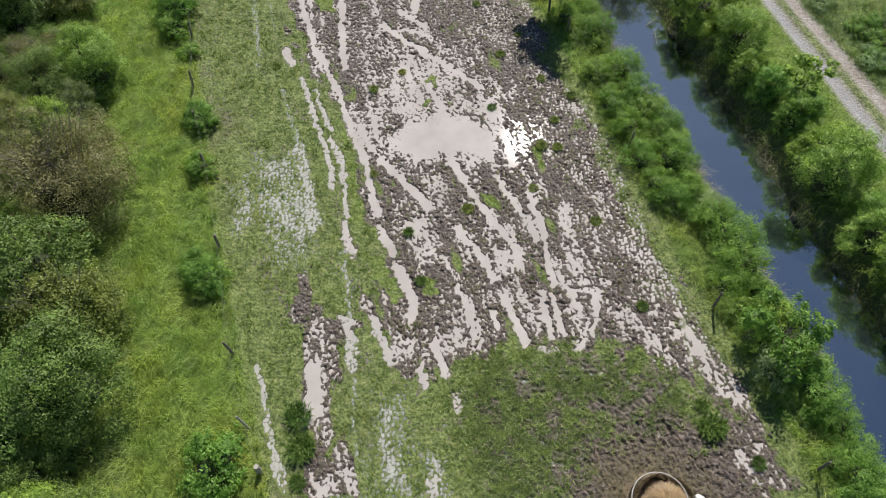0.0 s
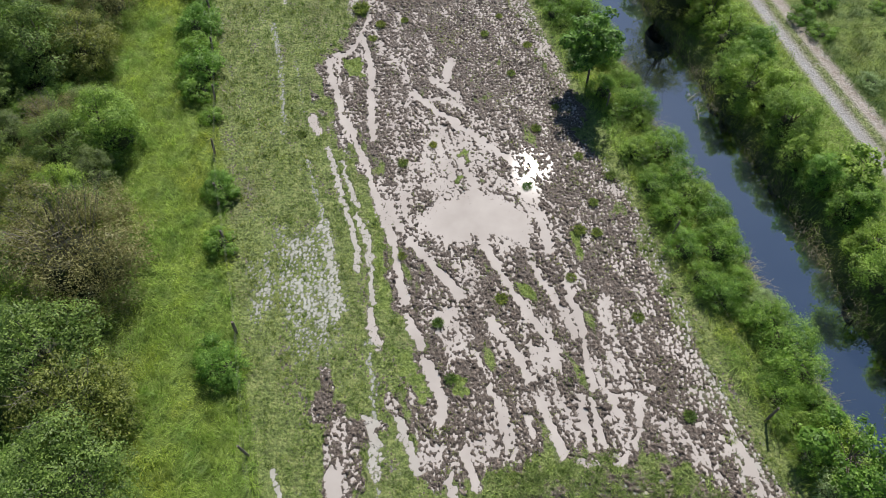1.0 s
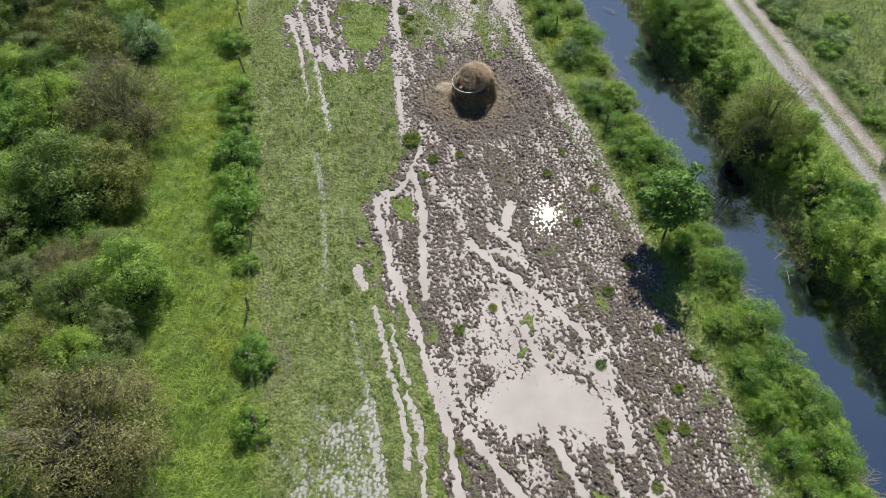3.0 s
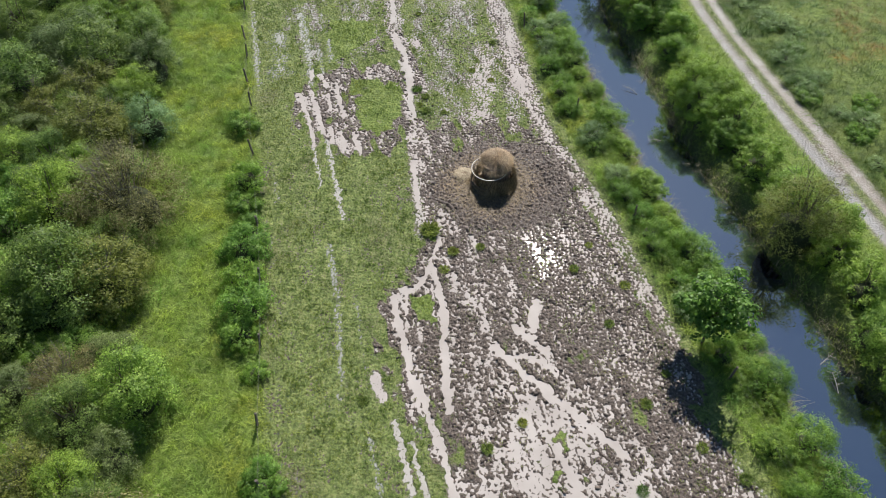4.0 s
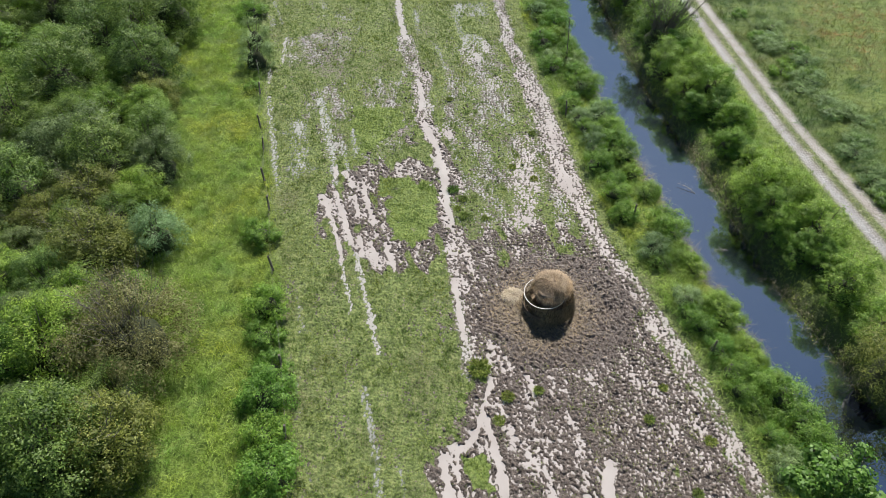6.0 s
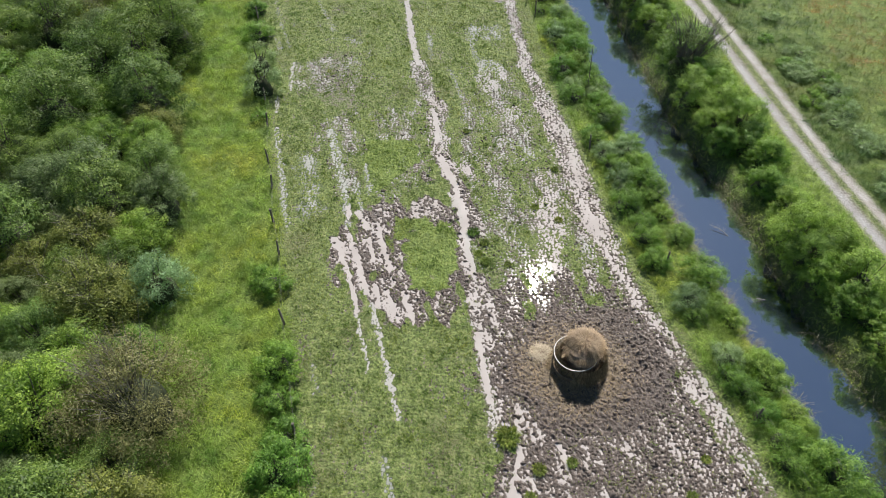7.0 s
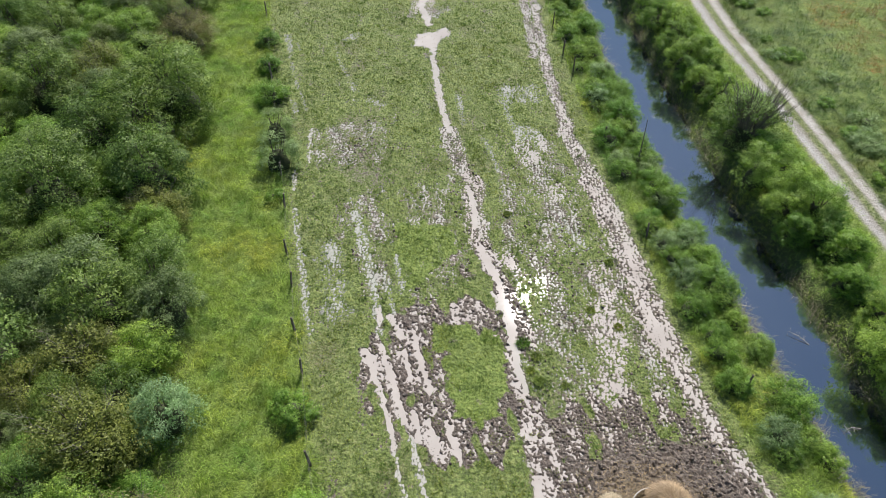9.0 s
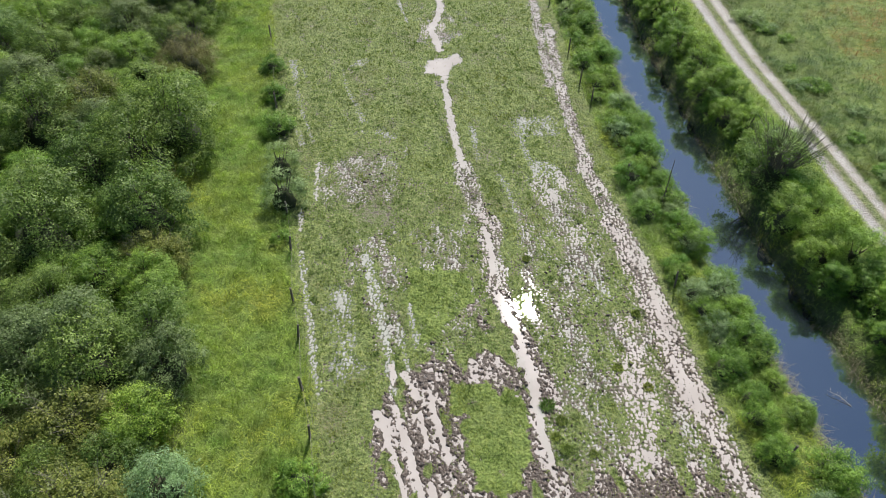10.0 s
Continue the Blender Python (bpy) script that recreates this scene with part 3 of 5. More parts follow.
rut(0.3, 0.95, [(-15.06, 51.41), (-14.53, 49.68), (-13.93, 48.04)])
rut(0.3, 0.95, [(-13.93, 46.46), (-13.37, 44.98)])
rut(0.35, 0.95, [(-16.24, 52.26), (-15.56, 51.08)])
rut(0.3, 0.95, [(-13.08, 46.51), (-12.77, 45.51), (-12.42, 44.65)])
rut(0.35, 0.95, [(-11.09, 54.12), (-10.27, 52.59), (-9.97, 49.93), (-9.56, 48.29)], milk=0.8)
rut(0.45, 0.85, [(-19.09, 59.68), (-18.27, 57.13), (-17.44, 54.43), (-16.87, 52.22), (-16.61, 51.20)], milk=0.25)
rut(0.25, 0.7, [(-16.36, 55.84), (-15.80, 53.87)], milk=0.2)
rut(0.3, 0.8, [(-22.69, 59.87), (-21.44, 55.56), (-20.26, 51.42)], milk=0.3)
rut(0.3, 0.9, [(-9.20, 43.78), (-8.95, 42.21), (-8.55, 40.31)])
rut(0.25, 0.9, [(-7.47, 38.77), (-7.21, 37.65)])
rut(0.25, 0.9, [(-5.49, 38.31), (-5.33, 37.38)])
rut(0.3, 0.65, [(-3.44, 54.22), (-2.64, 50.62), (-1.69, 48.19)])
rut(0.3, 0.7, [(-16.93, 41.76), (-16.56, 40.48)], milk=0.2)
rut(0.2, 0.6, [(-16.26, 37.51), (-15.74, 35.71)], milk=0.2)
rut(0.5, 1.0, [(-15.74, 77.31), (-15.30, 74.98), (-14.88, 72.08), (-14.50, 70.06), (-14.02, 68.16)], milk=0.8)
rut(0.4, 0.9, [(-12.56, 62.54), (-12.24, 60.53), (-12.08, 59.11)], milk=0.9)
rut(0.4, 1.0, [(-11.79, 57.33), (-10.86, 55.29), (-10.57, 53.74), (-10.14, 52.65), (-10.03, 51.24)])
rut(0.4, 0.85, [(-19.04, 59.82), (-18.55, 58.67), (-17.95, 56.48), (-17.39, 54.45), (-16.92, 52.57)], milk=0.2)
rut(0.3, 1.0, [(-16.92, 52.57), (-16.69, 51.57)])
rut(0.15, 0.7, [(-19.82, 61.76), (-19.41, 60.53)], milk=0.2)
rut(0.2, 0.8, [(-16.91, 55.50), (-16.42, 53.74), (-15.99, 52.45)], milk=0.2)
rut(0.3, 0.8, [(-16.33, 56.37), (-15.94, 54.95), (-15.72, 54.17)], milk=0.2)
rut(0.34, 0.85, [(-22.60, 59.81), (-21.71, 56.65), (-21.06, 54.61), (-20.36, 51.98), (-19.95, 50.60)], milk=0.25)
rut(0.3, 0.8, [(-23.11, 67.49), (-22.58, 64.26)], milk=0.5)
rut(0.3, 0.8, [(-23.32, 63.38), (-23.02, 61.54)], milk=0.5)
rut(0.2, 0.7, [(-25.96, 74.92), (-24.76, 72.04), (-23.79, 69.69)], milk=0.2)
rut(0.5, 0.8, [(-27.23, 79.79), (-26.53, 77.28)], milk=0.2)
rut(0.2, 0.7, [(-26.14, 78.57), (-25.81, 77.34)], milk=0.2)
rut(0.5, 0.7, [(-24.98, 70.76), (-24.45, 69.51)], milk=0.2)
rut(0.2, 0.6, [(-22.71, 76.76), (-21.73, 74.48), (-20.73, 72.34)], milk=0.2)
rut(0.45, 0.6, [(-22.34, 79.48), (-21.26, 80.27)], milk=0.3)
rut(0.5, 0.75, [(-10.33, 72.78), (-10.20, 70.38), (-9.91, 69.10)], milk=0.2)
rut(0.4, 0.75, [(-11.66, 67.40), (-11.21, 65.95), (-10.85, 64.27)], milk=0.2)
rut(0.5, 0.75, [(-13.62, 72.18), (-13.36, 70.48), (-13.11, 68.86)], milk=0.2)
rut(0.6, 0.75, [(-7.45, 59.67), (-6.69, 59.02), (-5.99, 57.94)], milk=0.25)
rut(0.35, 0.7, [(-3.75, 58.32), (-3.51, 56.61), (-3.35, 55.19)])
rut(0.35, 0.9, [(-3.10, 53.67), (-2.82, 52.41), (-2.54, 51.21)])
trail(1.5, 0.8, [(8.1, 16.6), (8.5, 14.5), (9.1, 12.8), (9.8, 11.3), (10.3, 10.2)])
trail(1.0, 0.55, [(5.5, 26.4), (6.4, 24.3), (7.0, 22.6), (7.5, 20.3), (8.2, 18.0)])
trail(0.8, 0.7, [(2.1, 39.6), (2.8, 37.0), (3.5, 34.2)])
trail(1.0, 0.9, [(-6.3, 68.4), (-5.1, 64.0), (-4.2, 59.4), (-3.3, 53.9), (-2.4, 50.4), (-1.3, 47.2), (-0.4, 44.8), (0.7, 42.5), (1.5, 40.5), (1.9, 38.9)])
trail(0.7, 0.75, [(1.9, 38.9), (2.6, 36.8), (3.6, 34.1), (4.3, 32.4)])
trail(0.8, 0.85, [(-9.6, 47.8), (-9.1, 44.7), (-8.8, 42.4), (-8.4, 40.3), (-8.2, 38.4)])
trail(1.1, 0.85, [(-14.0, 68.0), (-13.6, 66.2), (-13.0, 64.3), (-12.3, 63.0), (-12.2, 60.9), (-11.9, 59.1), (-11.7, 57.7)])
trail(0.7, 0.95, [(-7.7, 87.1), (-7.5, 81.4), (-7.3, 77.2), (-6.7, 72.7), (-6.2, 68.7), (-5.7, 65.2)])
trail(1.5, 1.0, [(-5.2, 63.6), (-4.4, 61.1), (-3.9, 58.8), (-3.5, 56.6), (-3.2, 55.0), (-2.9, 53.1), (-2.6, 51.4)])
patch("pond", 0.9, [(-3.7, 22.7), (-2.6, 24.0), (-1.0, 24.5), (1.0, 24.2), (2.0, 22.6), (2.1, 21.3), (0.9, 21.4), (-0.5, 21.9), (-2.1, 21.4), (-3.2, 21.8)])
patch("pond", 0.3, [(-17.1, 80.6), (-16.0, 81.1), (-14.9, 81.9), (-14.4, 80.8), (-15.4, 79.4), (-15.5, 77.3), (-16.2, 78.5), (-17.4, 78.8)])
patch("wet", 0.6, [(-3.0, 29.3), (-0.8, 28.3), (0.3, 26.4), (0.9, 24.5), (-1.9, 24.3), (-3.8, 24.4), (-4.3, 25.9), (-3.9, 27.4)])
patch("wet", 0.5, [(0.3, 26.4), (2.2, 26.0), (2.4, 23.2), (2.1, 21.5), (1.1, 24.2), (-0.3, 24.7)])
patch("wet", 0.4, [(4.5, 16.5), (5.4, 16.5), (5.7, 15.2), (5.4, 14.3), (4.8, 14.2), (4.5, 15.3)])
patch("wet", 0.4, [(6.2, 19.4), (6.9, 19.3), (7.3, 17.7), (6.6, 17.6)])
patch("wet", 0.3, [(6.2, 14.8), (6.8, 14.2), (6.4, 13.9), (6.0, 14.2)])
patch("wet", 0.5, [(-6.3, 22.5), (-4.7, 25.9), (-3.8, 24.4), (-3.7, 22.4), (-4.6, 22.4)])
patch("wet", 0.4, [(1.3, 16.4), (3.1, 16.5), (3.2, 14.9), (1.6, 14.7)])
patch("wet", 0.4, [(-0.1, 14.1), (0.6, 14.1), (0.8, 12.4), (0.1, 12.2)])
patch("wet", 0.6, [(-6.3, 54.4), (-4.7, 55.1), (-4.2, 51.4), (-5.2, 47.5), (-6.3, 48.2)])
patch("wet", 0.4, [(-12.4, 57.7), (-11.0, 57.5), (-10.2, 57.0), (-9.5, 55.6), (-10.9, 56.1), (-11.8, 56.4)])
patch("wet", 0.4, [(-5.7, 56.9), (-4.7, 56.2), (-5.0, 55.4), (-5.9, 55.5)])
patch("wet", 0.5, [(-5.8, 52.9), (-4.6, 53.4), (-4.9, 51.9), (-5.8, 51.4)])
patch("shallow", 0.7, [(-10.3, 21.9), (-9.2, 21.8), (-8.1, 22.3), (-7.0, 19.8), (-6.5, 17.2), (-7.3, 15.2), (-8.7, 16.2), (-9.9, 18.5)])
patch("shallow", 0.5, [(-11.3, 20.0), (-10.6, 21.3), (-9.8, 18.5), (-10.2, 16.5), (-10.8, 17.3)])
patch("shallow", 0.4, [(-8.8, 16.2), (-7.7, 16.2), (-7.7, 14.9), (-8.5, 15.2)])
patch("shallow", 0.4, [(-5.7, 6.0), (-4.0, 6.4), (-3.8, 5.1), (-5.6, 5.1)])
patch("shallow", 0.5, [(-1.7, 6.9), (-0.7, 6.9), (-0.3, 5.1), (-1.2, 5.1)])
patch("shallow", 0.9, [(-3.8, 9.2), (-2.7, 8.9), (-1.9, 6.9), (-1.7, 5.1), (-3.6, 5.1)])
patch("shallow", 0.5, [(4.3, 18.8), (5.5, 18.8), (5.8, 16.5), (4.6, 16.5)])
patch("shallow", 0.5, [(-10.0, 69.1), (-8.2, 69.3), (-7.5, 66.7), (-8.0, 64.9), (-9.4, 64.8), (-9.9, 67.1)])
patch("shallow", 0.4, [(-8.1, 62.9), (-6.7, 63.6), (-6.7, 61.9), (-7.9, 61.2)])
patch("shallow", 0.4, [(-10.8, 73.8), (-7.6, 74.1), (-7.7, 71.9), (-10.7, 71.4)])
patch("shallow", 0.4, [(-20.3, 71.5), (-19.5, 71.6), (-18.0, 70.5), (-19.0, 70.8)])
patch("shallow", 0.7, [(-20.9, 57.1), (-19.7, 57.7), (-18.2, 52.1), (-19.2, 51.3)])
patch("shallow", 0.6, [(-15.5, 57.1), (-14.1, 59.0), (-13.6, 55.9), (-15.4, 55.4)])
patch("lawn", 0.2, [(-8.5, 34.1), (-7.4, 34.4), (-7.1, 32.7), (-8.0, 32.5)])
patch("lawn", 0.2, [(-8.4, 38.7), (-7.7, 39.0), (-7.5, 37.9), (-8.2, 37.8)])
patch("lawn", 0.6, [(-14.2, 51.0), (-13.5, 52.0), (-10.8, 51.9), (-10.2, 49.2), (-10.6, 47.2), (-11.6, 46.3), (-12.7, 46.8), (-13.4, 49.1)])
patch("lawn", 0.4, [(-16.7, 59.3), (-13.4, 59.0), (-13.0, 57.2), (-15.5, 53.8), (-16.6, 55.7)])
patch("lawn", 0.6, [(-2.0, 25.6), (-1.4, 25.7), (-1.5, 24.8), (-1.9, 24.8)])
patch("lawn", 0.6, [(-2.0, 27.3), (-1.1, 27.3), (-1.1, 26.6), (-1.9, 26.6)])
patch("lawn", 0.4, [(3.8, 22.5), (4.3, 22.5), (4.3, 20.7), (3.8, 20.7)])
patch("lawn", 0.4, [(1.0, 19.3), (1.8, 19.2), (1.9, 18.4), (1.2, 18.6)])
patch("lawn", 0.6, [(-3.7, 15.8), (-3.1, 15.0), (-2.7, 13.3), (-4.1, 14.8), (-4.5, 16.1)])
patch("lawn", 0.4, [(-1.7, 14.8), (-1.1, 14.6), (-1.1, 13.8), (-1.7, 13.8)])
patch("lawn", 0.5, [(-6.0, 24.1), (-5.4, 22.3), (-4.7, 19.8), (-4.5, 17.4), (-5.2, 18.0), (-5.6, 21.0)])
patch("mud", 0.5, [(-6.6, 10.7), (-5.7, 10.7), (-5.6, 8.7), (-5.8, 7.5), (-6.6, 8.0), (-6.6, 9.5)])
patch("mud", 0.5, [(-6.1, 7.8), (-5.4, 7.8), (-5.3, 6.2), (-6.0, 6.2)])
patch("mud", 0.6, [(-6.0, 6.2), (-4.3, 6.2), (-3.9, 5.1), (-5.9, 5.1)])
patch("mud", 0.4, [(-7.7, 14.9), (-6.8, 15.0), (-6.5, 12.4), (-7.4, 12.5)])
patch("mud", 0.5, [(-6.5, 12.7), (-4.7, 12.8), (-4.5, 11.4), (-5.1, 9.9), (-6.5, 9.9)])
patch("damp", 1.0, [(-17.6, 60.4), (-12.6, 62.5), (-11.7, 56.9), (-15.6, 54.4), (-16.8, 57.4)])
patch("damp", 1.2, [(-10.8, 64.3), (-6.6, 65.1), (-3.9, 56.2), (-3.4, 51.7), (-8.6, 51.3), (-10.2, 57.9)])
patch("damp", 0.8, [(-23.3, 67.5), (-17.8, 69.8), (-17.2, 64.4), (-22.0, 63.5)])
rut(0.6, 1.0, [(-17.17, 91.60), (-16.65, 89.33), (-16.89, 87.02), (-17.24, 85.37), (-16.68, 83.60), (-16.32, 82.07)], milk=0.9)
patch("wet", 0.4, [(-18.2, 86.2), (-15.9, 86.6), (-16.0, 84.0), (-17.8, 83.7)])
patch("damp", 0.6, [(-18.6, 87.3), (-14.9, 87.7), (-14.6, 84.9), (-15.4, 83.5), (-18.1, 83.2)])
rut(0.2, 0.8, [(-20.37, 90.20), (-19.79, 88.21), (-19.17, 86.50)], milk=0.4)
trail(0.6, 0.9, [(-9.0, 94.7), (-8.8, 91.4), (-8.5, 85.5), (-8.1, 81.2), (-8.0, 78.0)])
rut(0.22, 0.6, [(-27.28, 79.37), (-25.94, 75.29), (-24.46, 71.34), (-23.88, 69.82)], milk=0.2)
rut(0.25, 0.6, [(-23.39, 78.93), (-22.22, 75.26), (-21.01, 72.29)], milk=0.3)
rut(0.35, 0.65, [(-20.86, 71.20), (-19.72, 71.11), (-18.54, 70.59)], milk=0.3)
rut(0.5, 0.6, [(-22.54, 79.41), (-21.79, 80.46)], milk=0.3)


PUDDLE_Z, DITCH_Z = -0.034, -0.9


def shape_ground():
    """Heights and the masks of the surface, from the plan."""
    M = MASK
    scrub, fence, edge = SCRUB_EDGE(np.clip(GY, 2, 110)), FENCE(np.clip(GY, 2, 110)), FIELD_EDGE(np.clip(GY, 2, 110))
    near, far = WATER_NEAR(np.clip(GY, 2, 110)), WATER_FAR(np.clip(GY, 2, 110))
    r0, r1 = ROAD_NEAR(np.clip(GY, 2, 110)), ROAD_FAR(np.clip(GY, 2, 110))
    field = step(-0.3, 0.5, GX - fence) * (1 - step(-0.2, 0.5, GX - edge)) * (1 - step(97, 110, GY))
    skew = GX + 0.29 * GY
    lump = fbm(GX, GY, 0.55, 11, 2)
    ragged = 0.5 * fbm(GX, GY, 1.6, 23, 3)
    lumps2 = 0.7 - 2.2 * np.abs(gnoise(GX / 0.30 + 0.5 * lump, GY / 0.26, 101)) + 0.5 * gnoise(GX / 0.15, GY / 0.14, 102)
    # two kinds of relief, both spread evenly from 0 (hollows) to 1 (tops): torn clods, and hoof prints
    clods = gnoise(skew / 0.17, GY / 0.23, 13) + 0.7 * gnoise(GX / 0.105, GY / 0.115, 14) + 0.65 * gnoise(skew / 0.5, GY / 1.2, 15) + 0.3 * gnoise(skew / 1.3, GY / 3.0, 18)
    d, tag = pits(GX + 0.05 * lump, GY + 0.05 * lump, 0.19, 9)
    hoofs = d - 0.30 * tag + 0.26 * gnoise(GX / 0.10, GY / 0.11, 16) + 0.22 * gnoise(skew / 0.6, GY / 1.5, 17)
    clods, hoofs = (1 / (1 + np.exp(-1.7 * (n - n.mean()) / n.std())) for n in (clods, hoofs))
    streak = fbm(skew, GY * 0.45, 1.2, 29, 3)
    mud = step(0.28, 0.72, 1.12 * np.clip(M["mud"] + M["bare"], 0, 1) - 0.12 + (0.60 + 0.55 * step(43, 46, GY)) * streak * (1 - M["bare"]) * np.clip(3 * M["mud"], 0, 1))
    M["mud"][:] = mud
    M["damp"][:] = step(0.30, 0.70, M["damp"] * 0.95 + 0.45 * fbm(skew, GY * 0.5, 1.9, 37, 3) - 0.05)
    M["lawn"][:] = step(0.35, 0.8, M["lawn"] * 0.95 + 0.40 * fbm(GX, GY, 0.8, 83, 3))
    mud = mud * (1 - 0.85 * M["lawn"])
    # the share of the ground that lies under water
    cover = 0.05 + 0.10 * streak + 0.06 * ragged
    cover = cover + M["damp"] * (0.36 + 0.30 * streak - cover)
    cover = cover + mud * (0.36 + 0.22 * streak - cover)
    cover = cover + mud * M["fine"] * (0.33 + 0.20 * streak - cover)
    cover = np.maximum(cover, M["wet"] * (0.64 + 0.22 * mud + 0.12 * streak))
    cover = np.maximum(cover, M["shallow"] * (0.72 + 0.30 * streak))
    cover = np.maximum(cover, M["trail"] * (0.66 + 0.14 * streak))
    cover = cover * (1 - 0.88 * M["lawn"])
    cover = cover + M["rough"] * (0.04 - cover) - 0.5 * M["bare"]
    cover = np.maximum(cover, 1.45 * M["pond"] + 0.10 * (M["pond"] > 0.8) * lump)
    cover = np.maximum(cover, 1.40 * M["rut"] * (0.56 + 0.44 * M["milk"]))
    torn = np.clip(mud * (1 - M["fine"]) + M["wet"] * mud + 0.15 * M["trail"], 0, 1)
    tops = hoofs + torn * (clods - hoofs)
    height = 0.05 + 0.075 * np.clip(mud + 0.7 * M["trail"] + 0.3 * M["damp"], 0, 1)
    z = PUDDLE_Z + height * (tops - cover) + 0.010 * lump * (cover < 0.5)
    z = z + M["rough"] * (0.03 + 0.09 * lumps2) + M["bare"] * (0.03 + 0.055 * lumps2)
    z = z * field
    # banks of the ditch, the verge and the track
    z = z + 0.05 * (1 - field) * lump * (np.abs(U) < 60) * (1 - step(-0.3, 0.1, GX - r0) * (1 - step(-0.1, 0.3, GX - r1)))
    bank = np.maximum(-1.3 * step(-1.7, 0.3, GX - near), -1.3 * (1 - step(-0.35, 1.3, GX - far)))
    z = z + bank
    on_road = step(-0.15, 0.25, GX - r0 + 0.12 * ragged) * (1 - step(-0.25, 0.15, GX - r1 + 0.12 * ragged))
    k = (GX - r0) / (r1 - r0)
    rut_l, rut_r = np.exp(-((k - 0.17) / 0.15) ** 2), np.exp(-((k - 0.80) / 0.17) ** 2)
    z = z + on_road * (0.05 - 0.07 * np.maximum(rut_l, rut_r))
    middle_grass = step(0.30, 0.42, k) * (1 - step(0.55, 0.68, k)) * step(0.0, 0.35, ragged + 0.48 + 0.35 * step(46, 54, GY) + 0.3 * gnoise(GX / 9, GY / 9, 77)) * step(16, 22, GY)
    M["road"][:] = on_road * (1 - 0.85 * middle_grass)
    M["wheel"][:] = np.maximum(rut_l, rut_r) * on_road
    M["brown"][:] = (1 - step(36, 62, GY)) * step(0.4, 0.6, k)
    M["grey"][:] = rut_l * on_road * (1 - 0.5 * step(40, 60, GY))
    M["litter"][:] = np.clip((1 - step(-2.2, -1.0, GX - scrub)) + step(-1.6, -0.6, GX - near) * (1 - step(0.2, 2.2, GX - far)), 0, 1)
    M["lush"][:] = step(-0.6, 0.6, GX - scrub) * (1 - step(-0.4, 0.3, GX - fence)) + 0.8 * step(0.2, 1.0, GX - edge) * (1 - step(-0.3, 0.3, GX - r0)) + 0.75 * step(-0.1, 0.5, GX - r1)
    M["lush"][:] = np.clip(M["lush"] + 0.6 * M["lawn"] * field, 0, 1)
    M["tread"] = np.clip(np.maximum(mud, np.maximum(np.clip(0.40 + 0.35 * streak, 0, 0.8) * M["damp"] * (1 - M["lawn"]), np.maximum(0.75 * M["trail"], 0.55 * M["ridge"]))), 0, 1) * field
    M["tread"] = np.maximum(M["tread"], np.maximum(0.5 * M["dry"], 0.72 * M["rough"]) * field)
    specks = (1 - step(0.05, 0.30, hoofs)) * np.clip(0.55 + 0.9 * streak + 0.6 * ragged, 0, 1)
    M["tread"] = np.maximum(M["tread"], 0.85 * specks * field * (1 - 0.7 * M["lawn"]))
    M["field"] = field
    M["tread"] = np.maximum(M["tread"], 0.75 * M["shallow"] * field * (mud > 0.5))
    GZ[:] = z


shape_ground()
nv, nu = GX.shape
idx = np.arange(nv * nu).reshape(nv, nu)
quads = np.stack([idx[:-1, :-1], idx[:-1, 1:], idx[1:, 1:], idx[1:, :-1]], -1).reshape(-1, 4)
ground = sheet("ground", np.stack([GX, GY, GZ], -1).reshape(-1, 3), quads, GROUND)
tagged(ground, "trodden muddy pasture with ruts, hoof prints and short grass", "ground", kind="structure")
for key, name in (("tread", "mud"), ("hay", "hay"), ("road", "road"), ("litter", "litter"), ("lush", "lush"), ("brown", "brown"), ("wheel", "wheel"), ("grey", "grey")):
    a = ground.data.attributes.new(name, "FLOAT", "POINT")
    a.data.foreach_set("value", MASK[key].astype(np.float32).ravel())
ground.data.polygons.foreach_set("use_smooth", np.ones(len(quads), bool))


def ground_at(x, y, what=None):
    """Height, or a mask, of the ground at places."""
    x, y = np.asarray(x, float), np.asarray(y, float)
    src = GZ if what is None else MASK[what]
    u = x - middle(y)
    i = np.clip(np.searchsorted(GV, y) - 1, 0, nv - 2)
    j = np.clip(np.searchsorted(GU, u) - 1, 0, nu - 2)
    fy, fx = (y - GV[i]) / (GV[i + 1] - GV[i]), (u - GU[j]) / (GU[j + 1] - GU[j])
    return (src[i, j] * (1 - fx) + src[i, j + 1] * fx) * (1 - fy) + (src[i + 1, j] * (1 - fx) + src[i + 1, j + 1] * fx) * fy


def strip(name, left, right, y0, y1, z, material, label, category):
    ys = np.arange(y0, y1 + 0.1, 0.8)
    cols = np.linspace(0, 1, 25)
    vx = left(ys)[:, None] * (1 - cols) + right(ys)[:, None] * cols
    n = len(ys)
    v = np.stack([vx, np.repeat(ys[:, None], 25, 1), np.full((n, 25), z)], -1).reshape(-1, 3)
    id2 = np.arange(n * 25).reshape(n, 25)
    f = np.stack([id2[:-1, :-1], id2[:-1, 1:], id2[1:, 1:], id2[1:, :-1]], -1).reshape(-1, 4)
    return tagged(sheet(name, v, f, material), label, category, kind="structure")


low = (GZ < PUDDLE_Z + 0.004) & (MASK["field"] > 0.5)
cells = (low[:-1, :-1] | low[:-1, 1:] | low[1:, 1:] | low[1:, :-1]).ravel()
used, inverse = np.unique(quads[cells], return_inverse=True)
puddles = sheet("puddle_water", np.stack([GX.ravel()[used], GY.ravel()[used], np.full(len(used), PUDDLE_Z)], -1), inverse.reshape(-1, 4), PUDDLE)
tagged(puddles, "milky brown puddle water lying in ruts and hoof prints", "water", kind="structure")
